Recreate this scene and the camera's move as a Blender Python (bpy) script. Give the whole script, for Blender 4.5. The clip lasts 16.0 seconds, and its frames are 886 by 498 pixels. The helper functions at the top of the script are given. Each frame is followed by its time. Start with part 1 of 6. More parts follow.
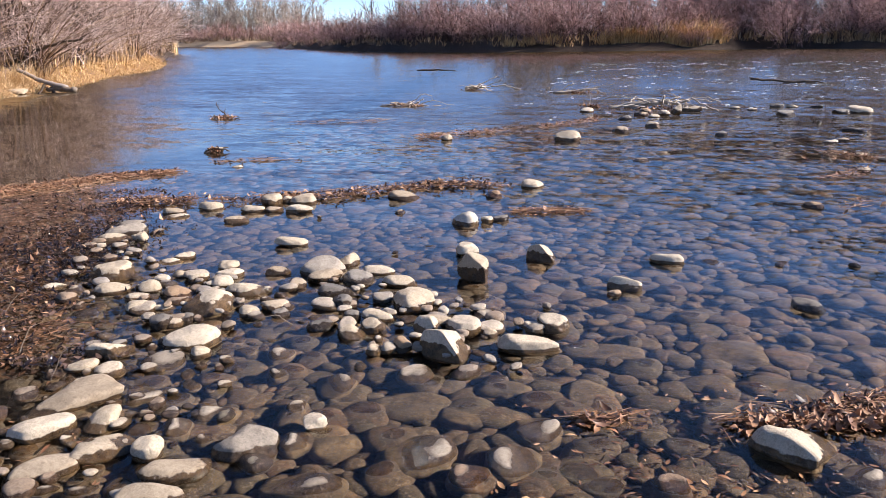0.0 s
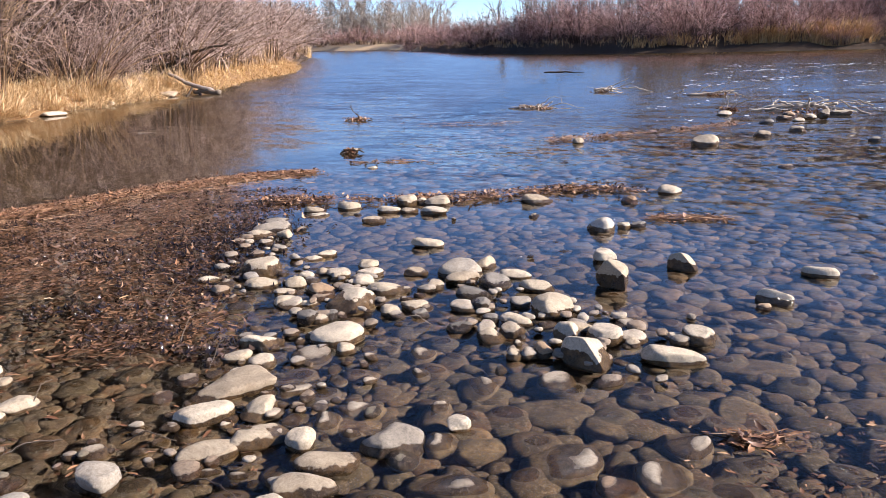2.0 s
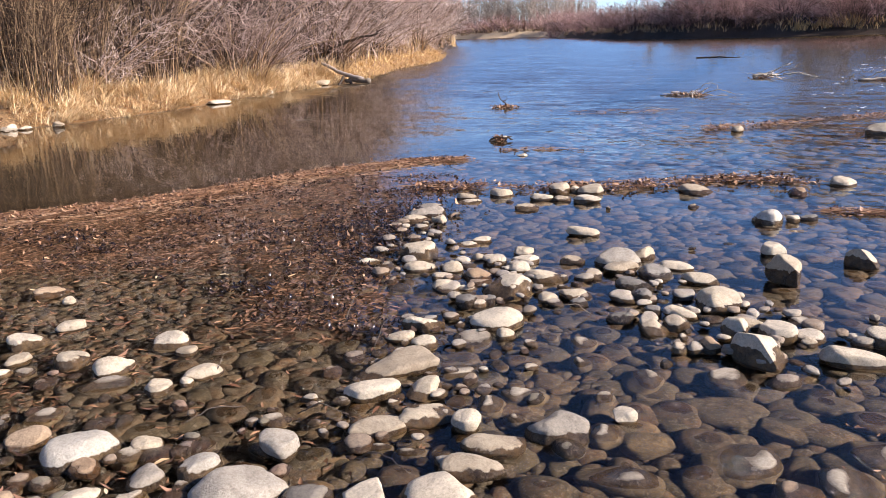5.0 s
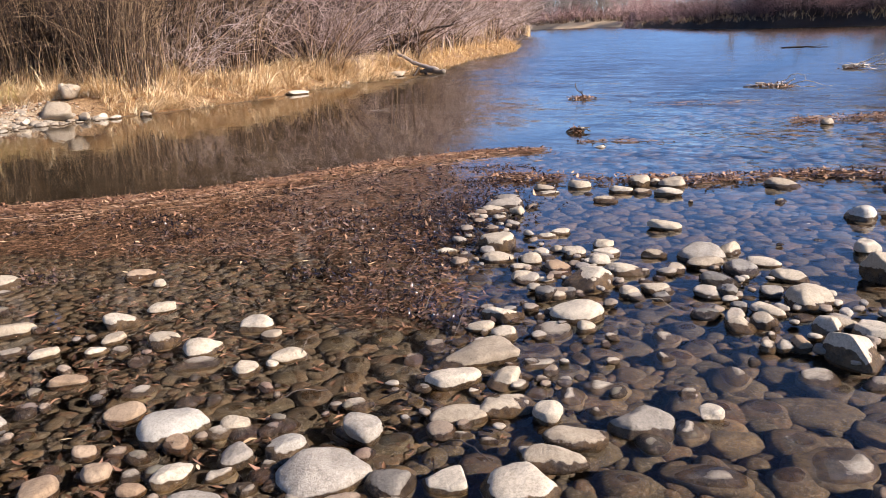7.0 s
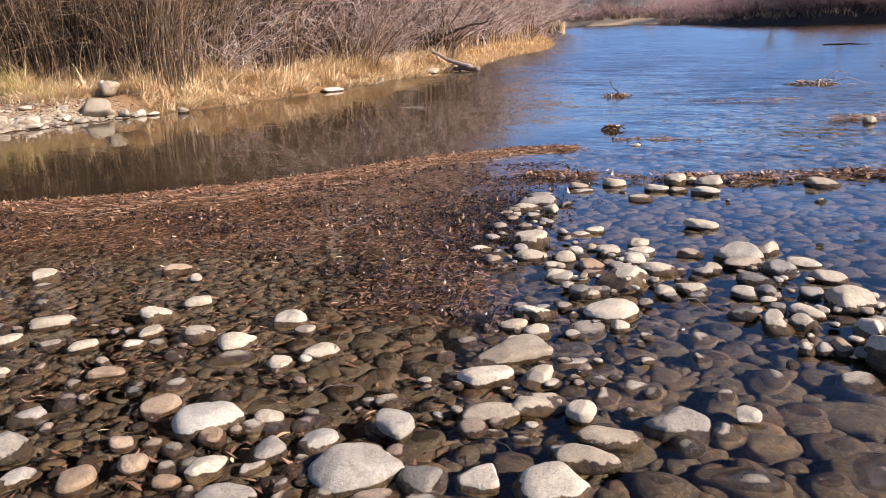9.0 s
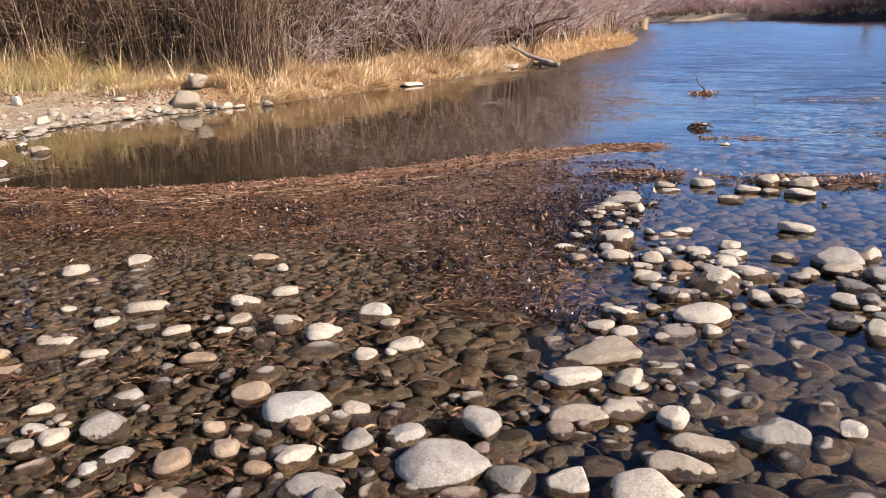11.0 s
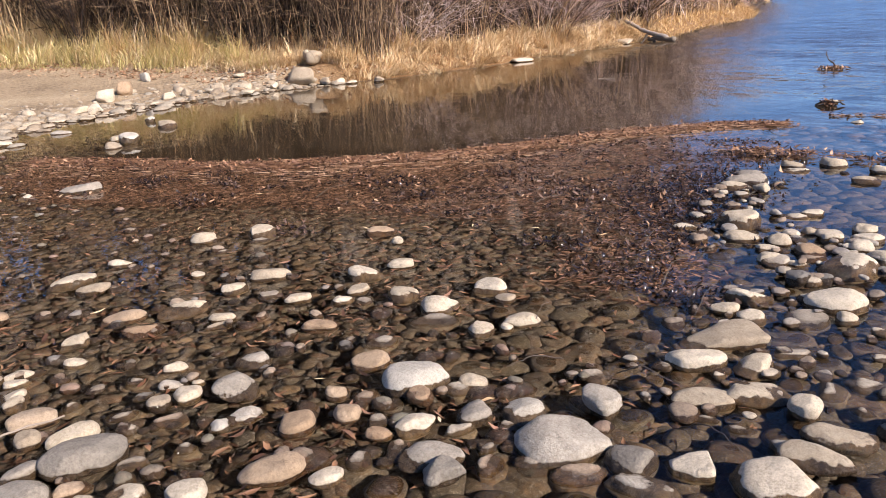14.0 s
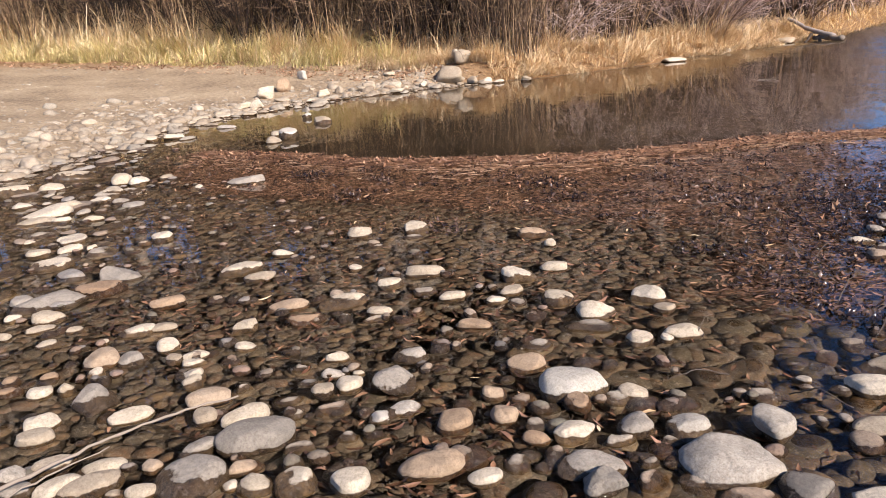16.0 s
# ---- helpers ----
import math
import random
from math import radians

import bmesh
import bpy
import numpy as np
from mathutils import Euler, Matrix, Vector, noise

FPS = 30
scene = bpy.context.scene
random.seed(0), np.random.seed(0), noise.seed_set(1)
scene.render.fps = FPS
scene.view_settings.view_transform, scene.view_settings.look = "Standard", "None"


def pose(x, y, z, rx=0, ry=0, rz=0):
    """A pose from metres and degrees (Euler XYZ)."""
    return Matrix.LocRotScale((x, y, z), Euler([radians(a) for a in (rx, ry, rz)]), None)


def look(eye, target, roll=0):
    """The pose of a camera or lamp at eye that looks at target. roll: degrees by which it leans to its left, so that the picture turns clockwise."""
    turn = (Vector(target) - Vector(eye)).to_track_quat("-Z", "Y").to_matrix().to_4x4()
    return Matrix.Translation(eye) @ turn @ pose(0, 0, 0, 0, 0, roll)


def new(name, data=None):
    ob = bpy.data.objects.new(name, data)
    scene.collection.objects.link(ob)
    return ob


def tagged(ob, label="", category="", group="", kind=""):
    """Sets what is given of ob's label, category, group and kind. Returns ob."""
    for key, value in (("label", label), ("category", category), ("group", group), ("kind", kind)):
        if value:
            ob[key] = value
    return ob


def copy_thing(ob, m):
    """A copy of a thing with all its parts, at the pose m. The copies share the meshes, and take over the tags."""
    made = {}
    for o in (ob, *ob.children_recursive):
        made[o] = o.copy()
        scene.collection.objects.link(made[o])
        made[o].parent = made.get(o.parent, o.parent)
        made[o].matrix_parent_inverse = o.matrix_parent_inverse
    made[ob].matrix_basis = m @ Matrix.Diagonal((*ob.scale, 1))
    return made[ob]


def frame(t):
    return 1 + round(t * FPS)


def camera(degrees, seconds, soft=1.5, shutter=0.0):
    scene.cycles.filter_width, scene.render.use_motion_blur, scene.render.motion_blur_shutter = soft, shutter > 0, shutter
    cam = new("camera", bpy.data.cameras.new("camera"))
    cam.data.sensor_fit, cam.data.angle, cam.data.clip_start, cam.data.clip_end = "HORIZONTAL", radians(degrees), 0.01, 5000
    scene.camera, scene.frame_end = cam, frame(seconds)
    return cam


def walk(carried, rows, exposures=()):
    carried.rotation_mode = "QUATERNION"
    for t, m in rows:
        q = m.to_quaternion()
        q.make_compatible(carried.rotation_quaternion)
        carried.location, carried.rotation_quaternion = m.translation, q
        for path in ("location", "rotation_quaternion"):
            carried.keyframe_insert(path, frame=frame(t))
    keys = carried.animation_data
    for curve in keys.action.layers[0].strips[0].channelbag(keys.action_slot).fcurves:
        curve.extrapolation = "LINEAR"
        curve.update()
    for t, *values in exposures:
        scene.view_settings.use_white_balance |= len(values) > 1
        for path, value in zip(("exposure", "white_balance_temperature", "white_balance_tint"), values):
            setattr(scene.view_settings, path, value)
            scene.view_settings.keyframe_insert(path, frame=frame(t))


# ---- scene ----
cam = camera(58.2, 16.0, soft=0.3)
PATH = [
    (0, (0.391, 0.15, 1.394), (0.138, 2.067, 0.88), -0.7),
    (0.5, (0.356, 0.14, 1.397), (0.019, 2.044, 0.885), -0.7),
    (1, (0.319, 0.145, 1.397), (-0.094, 2.033, 0.881), -0.6),
    (1.5, (0.296, 0.143, 1.399), (-0.184, 2.017, 0.888), -0.9),
    (2, (0.284, 0.132, 1.406), (-0.262, 1.989, 0.902), -1.3),
    (2.5, (0.256, 0.122, 1.406), (-0.362, 1.956, 0.899), -1.5),
    (3, (0.242, 0.115, 1.404), (-0.43, 1.928, 0.893), -1.7),
    (3.5, (0.228, 0.108, 1.402), (-0.487, 1.905, 0.892), -2.1),
    (4, (0.207, 0.099, 1.402), (-0.555, 1.875, 0.888), -2.1),
    (4.5, (0.188, 0.094, 1.402), (-0.625, 1.846, 0.884), -2.2),
    (7, (0.127, 0.058, 1.399), (-0.889, 1.696, 0.863), -2.6),
    (7.5, (0.119, 0.066, 1.395), (-0.915, 1.692, 0.858), -2.8),
    (8, (0.124, 0.064, 1.394), (-0.926, 1.679, 0.855), -2.9),
    (10.5, (0.073, 0.049, 1.399), (-1.104, 1.574, 0.862), -2.4),
    (11, (0.049, 0.04, 1.396), (-1.179, 1.523, 0.855), -2.6),
    (11.5, (0.037, 0.028, 1.392), (-1.241, 1.464, 0.842), -3.0),
    (12, (0.023, 0.017, 1.387), (-1.294, 1.414, 0.824), -3.4),
    (12.5, (0.018, 0.014, 1.382), (-1.324, 1.383, 0.813), -3.8),
    (13, (0.019, 0.01, 1.377), (-1.337, 1.36, 0.795), -3.7),
    (13.5, (0.013, 0.008, 1.381), (-1.359, 1.339, 0.794), -3.5),
    (14, (-0.009, -0.004, 1.383), (-1.416, 1.292, 0.801), -3.3),
    (14.5, (-0.032, -0.023, 1.386), (-1.49, 1.219, 0.809), -3.2),
    (15, (-0.054, -0.045, 1.388), (-1.565, 1.134, 0.815), -3.3),
    (15.5, (-0.075, -0.062, 1.391), (-1.639, 1.044, 0.817), -3.4),
    (16, (-0.085, -0.079, 1.398), (-1.701, 0.954, 0.833), -3.7),
]
walk(cam, [(t, look(eye, target, roll)) for t, eye, target, roll in PATH],
     exposures=[(0, 0.95, 6500, 18), (16, 0.74, 6420, 18)])

# ---- light ----
# the exposure and white balance stay fixed but for a slight drift as the lens turns to the dark shallows
SUN_AZ, SUN_EL = 84.0, 32.0     # degrees clockwise from +y, and above the horizon
world = bpy.data.worlds.new("sky")
scene.world = world
world.use_nodes = True
wn = world.node_tree
sky = wn.nodes.new("ShaderNodeTexSky")
sky.sky_type = "NISHITA"
sky.sun_disc = False
sky.sun_elevation, sky.sun_rotation = radians(SUN_EL), radians(SUN_AZ)
sky.altitude, sky.air_density, sky.dust_density, sky.ozone_density = 1800, 0.88, 0.0, 6.8
wn.links.new(sky.outputs[0], wn.nodes["Background"].inputs[0])
wn.nodes["Background"].inputs[1].default_value = 0.117
sun = new("sun", bpy.data.lights.new("sun", "SUN"))
sun.data.energy, sun.data.angle, sun.data.color = 5.6, radians(0.55), (1.0, 0.92, 0.8)
_a, _e = radians(SUN_AZ), radians(SUN_EL)
sun.matrix_world = look((math.sin(_a) * math.cos(_e) * 60, math.cos(_a) * math.cos(_e) * 60, math.sin(_e) * 60), (0, 0, 0))

# ---- plan: banks, depths ----
LEFT_Y = [-40, -3, -0.6, 0, 0.9, 1.9, 2.5, 3.0, 4.1, 5.5, 6.7, 8.2, 9.4, 10.4, 12, 13.4, 15.2, 16.9, 20.3, 22.2, 31.5, 39, 62, 90, 130, 200, 600]
LEFT_X = [-5, -6.5, -8.4, -9.1, -9.9, -10.7, -11.3, -12.0, -13.0, -13.5, -13.7, -13.9, -13.7, -13.1, -13.2, -12.9, -13.4, -13.5, -14, -13.9, -17.3, -19, -30, -42, -64, -130, -600]
RIGHT_X = [-600, -130, -70, -58, -43, -25, -15, -5, 2, 16, 19, 30, 60, 120, 600]
RIGHT_Y = [500, 210, 165, 161, 133, 97, 84.5, 77, 77, 78.5, 82, 77, 70, 55, -100]
GRASS_Y = [-12, 2, 3.5, 5.2, 6.5, 7.5, 8.6]      # where the beach gives way to grass
GRASS_X = [-27, -25, -23.5, -21.2, -19.4, -17.4, -16.6]
STRAW = [(-9.4, 2.6), (-8.2, 3.25), (-7.2, 3.6), (-6.6, 4.1), (-5.95, 4.75), (-5.5, 5.3), (-5.2, 6.0), (-5.0, 6.7), (-4.6, 7.4), (-4.2, 8.0), (-3.7, 8.3)]


def smooth(a, b, v):
    k = np.clip((np.asarray(v, float) - a) / (b - a), 0, 1)
    return k * k * (3 - 2 * k)


def wobble(x, y, s=1.0, k=0.0):
    return (np.sin(x * 1.7 * s + 1.3 + k) * np.cos(y * 1.3 * s - 0.7 + k) + 0.6 * np.sin(x * 3.1 * s - y * 2.3 * s + k) + 0.4 * np.cos(x * 5.9 * s + y * 4.7 * s + 2 * k)) / 2


def left_land(x, y):
    """Metres inland of the near bank's waterline; water is minus."""
    return np.interp(y, LEFT_Y, LEFT_X) + 0.25 * wobble(x, y, 0.9) - x


def right_land(x, y):
    return y - np.interp(x, RIGHT_X, RIGHT_Y) + 0.5 * wobble(x, y, 0.25, 2.0)


def straw_side(x, y):
    """Above 0 on the deep side of the drift line, in the still pool."""
    sx = np.array([p[0] for p in STRAW]); sy = np.array([p[1] for p in STRAW])
    return y - np.interp(x, sx, sy)


def ground(x, y):
    x, y = np.asarray(x, float), np.asarray(y, float)
    # river bed
    pool = smooth(0.0, 2.2, straw_side(x, y)) * smooth(-3.2, -4.8, x) * smooth(-0.3, -2.5, left_land(x, y))
    stream = smooth(8.0, 16.0, y + 0.25 * x)
    bed = -0.105 - 0.42 * pool - 0.55 * stream * smooth(0, -6, right_land(x, y)) - 0.03 * smooth(0.3, 2.5, x)
    bed = bed - 0.05 * smooth(0.8, 2.6, x) * smooth(2.0, 4.0, y) + 0.025 * smooth(-1.2, -3.0, x) * (1 - pool) * (1 - stream)
    bed = bed + 0.012 * wobble(x, y, 1.1)
    # near bank: a flat gravel bar and dirt beach, steeper under the willows
    d = left_land(x, y)
    flat = smooth(10.5, 7.5, y)
    full = np.maximum(np.interp(y, LEFT_Y, LEFT_X) - np.interp(y, GRASS_Y, GRASS_X), 1.0)
    rise_flat = (0.34 + 0.045 * full) * np.clip(d / full, 0, 1) ** 1.2 + 0.15 * np.clip(d - full, 0, 8)
    rise_steep = 0.36 * smooth(0.0, 0.9, d) + 0.07 * np.clip(d - 0.6, 0, 12)
    land = flat * rise_flat + (1 - flat) * rise_steep
    far = 1.0 * smooth(0, 1.6, right_land(x, y)) + 0.03 * np.clip(right_land(x, y), 0, 60)
    south = 0.05 * np.clip(-0.9 - y, 0, 6)
    t = smooth(-1.1, 0.0, np.maximum(np.maximum(d, right_land(x, y)), -0.9 - y))
    h = bed * (1 - t) + 0.0 * t + land * (d > 0) + far * (right_land(x, y) > 0) + south * (y < -0.9)
    bump = 0.02 * wobble(x, y, 2.3) * (1 - smooth(2, 30, np.hypot(x, y)))
    return h + bump * (t > 0.5) * smooth(0.2, 1.5, np.maximum(d, south * 20))


# ---- node helpers ----
class Mat:
    """A small builder for node materials."""

    def __init__(self, name):
        self.m = bpy.data.materials.new(name)
        self.m.use_nodes = True
        self.t = self.m.node_tree
        self.b = self.t.nodes["Principled BSDF"]

    def node(self, kind, **settings):
        n = self.t.nodes.new(kind)
        for key, value in settings.items():
            n.inputs[key.replace("_", " ")].default_value = value
        return n

    def link(self, a, b):
        self.t.links.new(a, b)

    def value(self, socket, v):
        if isinstance(v, (int, float)):
            socket.default_value = v
        else:
            self.link(v, socket)

    def math(self, op, a, b=0.0, clamp=False):
        n = self.t.nodes.new("ShaderNodeMath")
        n.operation, n.use_clamp = op, clamp
        self.value(n.inputs[0], a)
        self.value(n.inputs[1], b)
        return n.outputs[0]

    def where(self):
        return self.t.nodes.new("ShaderNodeNewGeometry").outputs["Position"]

    def axis(self, i):
        n = self.t.nodes.new("ShaderNodeSeparateXYZ")
        self.link(self.where(), n.inputs[0])
        return n.outputs[i]

    def noise(self, scale, detail=4.0, rough=0.55, stretch=None, vector=None):
        n = self.node("ShaderNodeTexNoise", Scale=scale, Detail=detail, Roughness=rough)
        v = vector or self.where()
        if stretch:
            mp = self.t.nodes.new("ShaderNodeMapping")
            mp.inputs["Scale"].default_value = stretch
            self.link(v, mp.inputs[0])
            v = mp.outputs[0]
        self.link(v, n.inputs["Vector"])
        return n.outputs["Fac"]

    def ramp(self, fac, stops):
        n = self.t.nodes.new("ShaderNodeValToRGB")
        e = n.color_ramp.elements
        while len(e) < len(stops):
            e.new(0.5)
        for el, (p, c) in zip(e, stops):
            el.position, el.color = p, (*c, 1) if len(c) == 3 else c
        self.value(n.inputs[0], fac)
        return n.outputs["Color"]

    def mix(self, fac, a, b, mode="MIX"):
        n = self.t.nodes.new("ShaderNodeMix")
        n.data_type, n.blend_type = "RGBA", mode
        self.value(n.inputs[0], fac)
        for s, v in ((n.inputs[6], a), (n.inputs[7], b)):
            if isinstance(v, tuple):
                s.default_value = (*v, 1)
            else:
                self.link(v, s)
        return n.outputs[2]

    def span(self, v, a, b, c=0.0, d=1.0):
        n = self.node("ShaderNodeMapRange")
        n.clamp = True
        n.interpolation_type = "SMOOTHSTEP"
        for i, q in enumerate((v, a, b, c, d)):
            self.value(n.inputs[i], q)
        return n.outputs[0]

    def bump(self, height, strength, distance):
        n = self.node("ShaderNodeBump", Strength=1.0, Distance=distance)
        self.value(n.inputs["Strength"], strength)
        self.link(height, n.inputs["Height"])
        self.link(n.outputs[0], self.b.inputs["Normal"])
        return n.outputs[0]

    def done(self, color=None, rough=None, spec=None):
        if color is not None:
            self.link(color, self.b.inputs["Base Color"])
        if rough is not None:
            self.value(self.b.inputs["Roughness"], rough)
        if spec is not None:
            self.b.inputs["Specular IOR Level"].default_value = spec
        return self.m


def stone_material(name, lo, mid, hi, dry_at=None, island=False, lichen=0.0, more=(), ragged=2.0):
    """Water-worn rock: pale and dull where it has dried, dark and glossy below the splash line."""
    s = Mat(name)
    if island:
        rnd = s.t.nodes.new("ShaderNodeNewGeometry").outputs["Random Per Island"]
    else:
        rnd = s.t.nodes.new("ShaderNodeObjectInfo").outputs["Random"]
    big, fine = s.noise(11, 6, 0.65), s.noise(95, 4, 0.75)
    spots = s.noise(310, 2, 0.6)
    tone = s.math("ADD", s.math("MULTIPLY", rnd, 0.6), s.math("MULTIPLY", big, 0.4))
    shades = [lo, *more, mid, hi]
    col = s.ramp(tone, [(0.12 + 0.72 * i / (len(shades) - 1), c) for i, c in enumerate(shades)])
    col = s.mix(s.span(fine, 0.35, 0.75), col, s.mix(0.5, col, (0.34, 0.3, 0.26), "MULTIPLY"))
    col = s.mix(s.math("MULTIPLY", s.span(spots, 0.56, 0.7), 0.22), col, (0.12, 0.11, 0.1))
    if lichen:
        col = s.mix(s.math("MULTIPLY", s.span(s.noise(38, 6, 0.75), 0.52, 0.64), lichen), col, (0.13, 0.12, 0.09))
    # the line to which it has dried: one height for the bed's cobbles, each stone's own (its red value, in metres) for the rest
    if dry_at is None:
        sep = s.t.nodes.new("ShaderNodeSeparateColor")
        s.link(s.t.nodes.new("ShaderNodeObjectInfo").outputs["Color"], sep.inputs[0])
        line = sep.outputs[0]
    else:
        line = s.math("ADD", dry_at, 0.0)
    jag = s.math("ADD", s.math("MULTIPLY", s.math("SUBTRACT", s.noise(9, 3, 0.6), 0.5), ragged), s.math("MULTIPLY", s.math("SUBTRACT", s.noise(45, 4, 0.7), 0.5), ragged * 0.16))
    line = s.math("MULTIPLY", line, s.math("ADD", 1.0, jag))
    wet = s.span(s.math("SUBTRACT", s.axis(2), line), 0.003, -0.003)
    slime = s.mix(s.math("MULTIPLY", s.span(s.noise(15, 6, 0.75), 0.38, 0.62), 0.68), s.mix(1.0, col, (0.47, 0.365, 0.24), "MULTIPLY"), (0.032, 0.023, 0.013))
    col = s.mix(wet, col, slime)
    col = s.mix(s.math("MULTIPLY", s.span(s.noise(27, 8, 0.78), 0.45, 0.6), s.math("ADD", 0.3, s.math("MULTIPLY", wet, 0.5))), col, s.mix(1.0, col, (0.46, 0.41, 0.35), "MULTIPLY"))
    pits = s.noise(160, 4, 0.8)
    col = s.mix(s.math("MULTIPLY", s.span(pits, 0.53, 0.64), s.math("ADD", 0.32, s.math("MULTIPLY", wet, 0.35))), col, s.mix(1.0, col, (0.35, 0.32, 0.28), "MULTIPLY"))
    col = s.mix(s.math("MULTIPLY", s.math("MULTIPLY", wet, 0.5), s.span(s.noise(60, 6, 0.8), 0.5, 0.64)), col, (0.3, 0.235, 0.165))
    film = s.math("MULTIPLY", wet, s.span(s.axis(2), -0.02, -0.006))
    col = s.mix(s.math("MULTIPLY", film, 0.7), col, s.mix(1.0, col, (0.36, 0.32, 0.28), "MULTIPLY"))
    rough = s.math("SUBTRACT", 0.82, s.math("MULTIPLY", film, 0.7))
    s.bump(s.math("ADD", s.math("MULTIPLY", fine, 0.6), s.math("ADD", big, s.math("MULTIPLY", pits, 0.4))), 1.0, 0.012)
    return s.done(col, rough, 0.5)


STONE = {
    "p": stone_material("pale_stone", (0.36, 0.28, 0.19), (0.57, 0.475, 0.34), (0.72, 0.62, 0.47)),
    "g": stone_material("grey_stone", (0.23, 0.2, 0.16), (0.37, 0.32, 0.255), (0.5, 0.44, 0.355), lichen=0.4),
    "o": stone_material("tan_stone", (0.3, 0.19, 0.11), (0.42, 0.29, 0.175), (0.5, 0.38, 0.26)),
    "w": stone_material("white_stone", (0.46, 0.41, 0.33), (0.56, 0.51, 0.42), (0.64, 0.58, 0.48)),
    "d": stone_material("dark_stone", (0.16, 0.145, 0.125), (0.24, 0.215, 0.18), (0.36, 0.325, 0.27)),
    "s": stone_material("sunken_stone", (0.30, 0.26, 0.2), (0.38, 0.32, 0.25), (0.4, 0.33, 0.24)),
}
CAP = stone_material("capped_stone", (0.3, 0.25, 0.19), (0.42, 0.355, 0.27), (0.5, 0.43, 0.33), ragged=1.1)
CAP_TAN = stone_material("capped_tan_stone", (0.3, 0.2, 0.125), (0.4, 0.29, 0.195), (0.46, 0.36, 0.26), ragged=1.1)
COBBLE = stone_material("cobble", (0.085, 0.075, 0.065), (0.26, 0.2, 0.145), (0.56, 0.43, 0.3), dry_at=0.023, more=((0.27, 0.24, 0.205), (0.33, 0.215, 0.15), (0.2, 0.18, 0.125)))
COBBLES = stone_material("cobbles", (0.085, 0.075, 0.065), (0.26, 0.2, 0.145), (0.56, 0.43, 0.3), dry_at=0.023, island=True, more=((0.27, 0.24, 0.205), (0.33, 0.215, 0.15), (0.2, 0.18, 0.125)))
GRAVEL = stone_material("gravel", (0.15, 0.11, 0.075), (0.36, 0.285, 0.2), (0.58, 0.485, 0.36), dry_at=0.012, island=True, more=((0.38, 0.3, 0.205), (0.37, 0.325, 0.25)))


def earth_material():
    s = Mat("earth")
    x, y, z = (s.axis(i) for i in range(3))
    big, fine, grit = s.noise(0.8, 5), s.noise(14, 5, 0.65), s.noise(120, 3, 0.7)
    dirt = s.ramp(s.math("ADD", s.math("MULTIPLY", big, 0.5), s.math("MULTIPLY", fine, 0.5)), [(0.34, (0.17, 0.118, 0.073)), (0.5, (0.36, 0.262, 0.16)), (0.68, (0.54, 0.42, 0.275))])
    dirt = s.mix(s.math("MULTIPLY", s.span(grit, 0.45, 0.7), 0.4), dirt, (0.33, 0.275, 0.2))
    litter = s.ramp(s.noise(30, 5, 0.7), [(0.3, (0.07, 0.04, 0.02)), (0.52, (0.28, 0.155, 0.065)), (0.75, (0.5, 0.33, 0.15))])
    inland = s.math("MAXIMUM", s.span(s.math("ADD", z, s.math("MULTIPLY", y, 0.055)), 0.84, 1.02), s.span(y, 8.5, 10.5))
    # beyond the river the opposite bank's shade is put into the ground colour
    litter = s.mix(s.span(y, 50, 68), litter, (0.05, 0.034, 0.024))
    litter = s.mix(s.span(y, 122, 138), litter, (0.42, 0.31, 0.19))
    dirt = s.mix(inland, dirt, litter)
    mud = s.ramp(s.noise(5, 6, 0.7), [(0.3, (0.02, 0.0135, 0.0075)), (0.6, (0.052, 0.034, 0.018)), (0.85, (0.095, 0.063, 0.033))])
    vor = s.node("ShaderNodeTexVoronoi", Scale=26.0)
    s.link(s.where(), vor.inputs["Vector"])
    mud = s.mix(s.span(vor.outputs["Distance"], 0.35, 0.1), mud, s.mix(1.0, mud, (1.9, 1.75, 1.6), "MULTIPLY"))
    col = s.mix(s.span(s.math("ADD", z, s.math("MULTIPLY", fine, 0.03)), 0.035, 0.005), dirt, mud)
    s.bump(s.math("ADD", s.math("MULTIPLY", s.noise(3.5, 6, 0.65), 2.0), s.math("ADD", fine, s.math("MULTIPLY", grit, 0.4))), 0.9, 0.035)
    return s.done(col, s.span(z, 0.0, 0.05, 0.45, 0.95), 0.3)


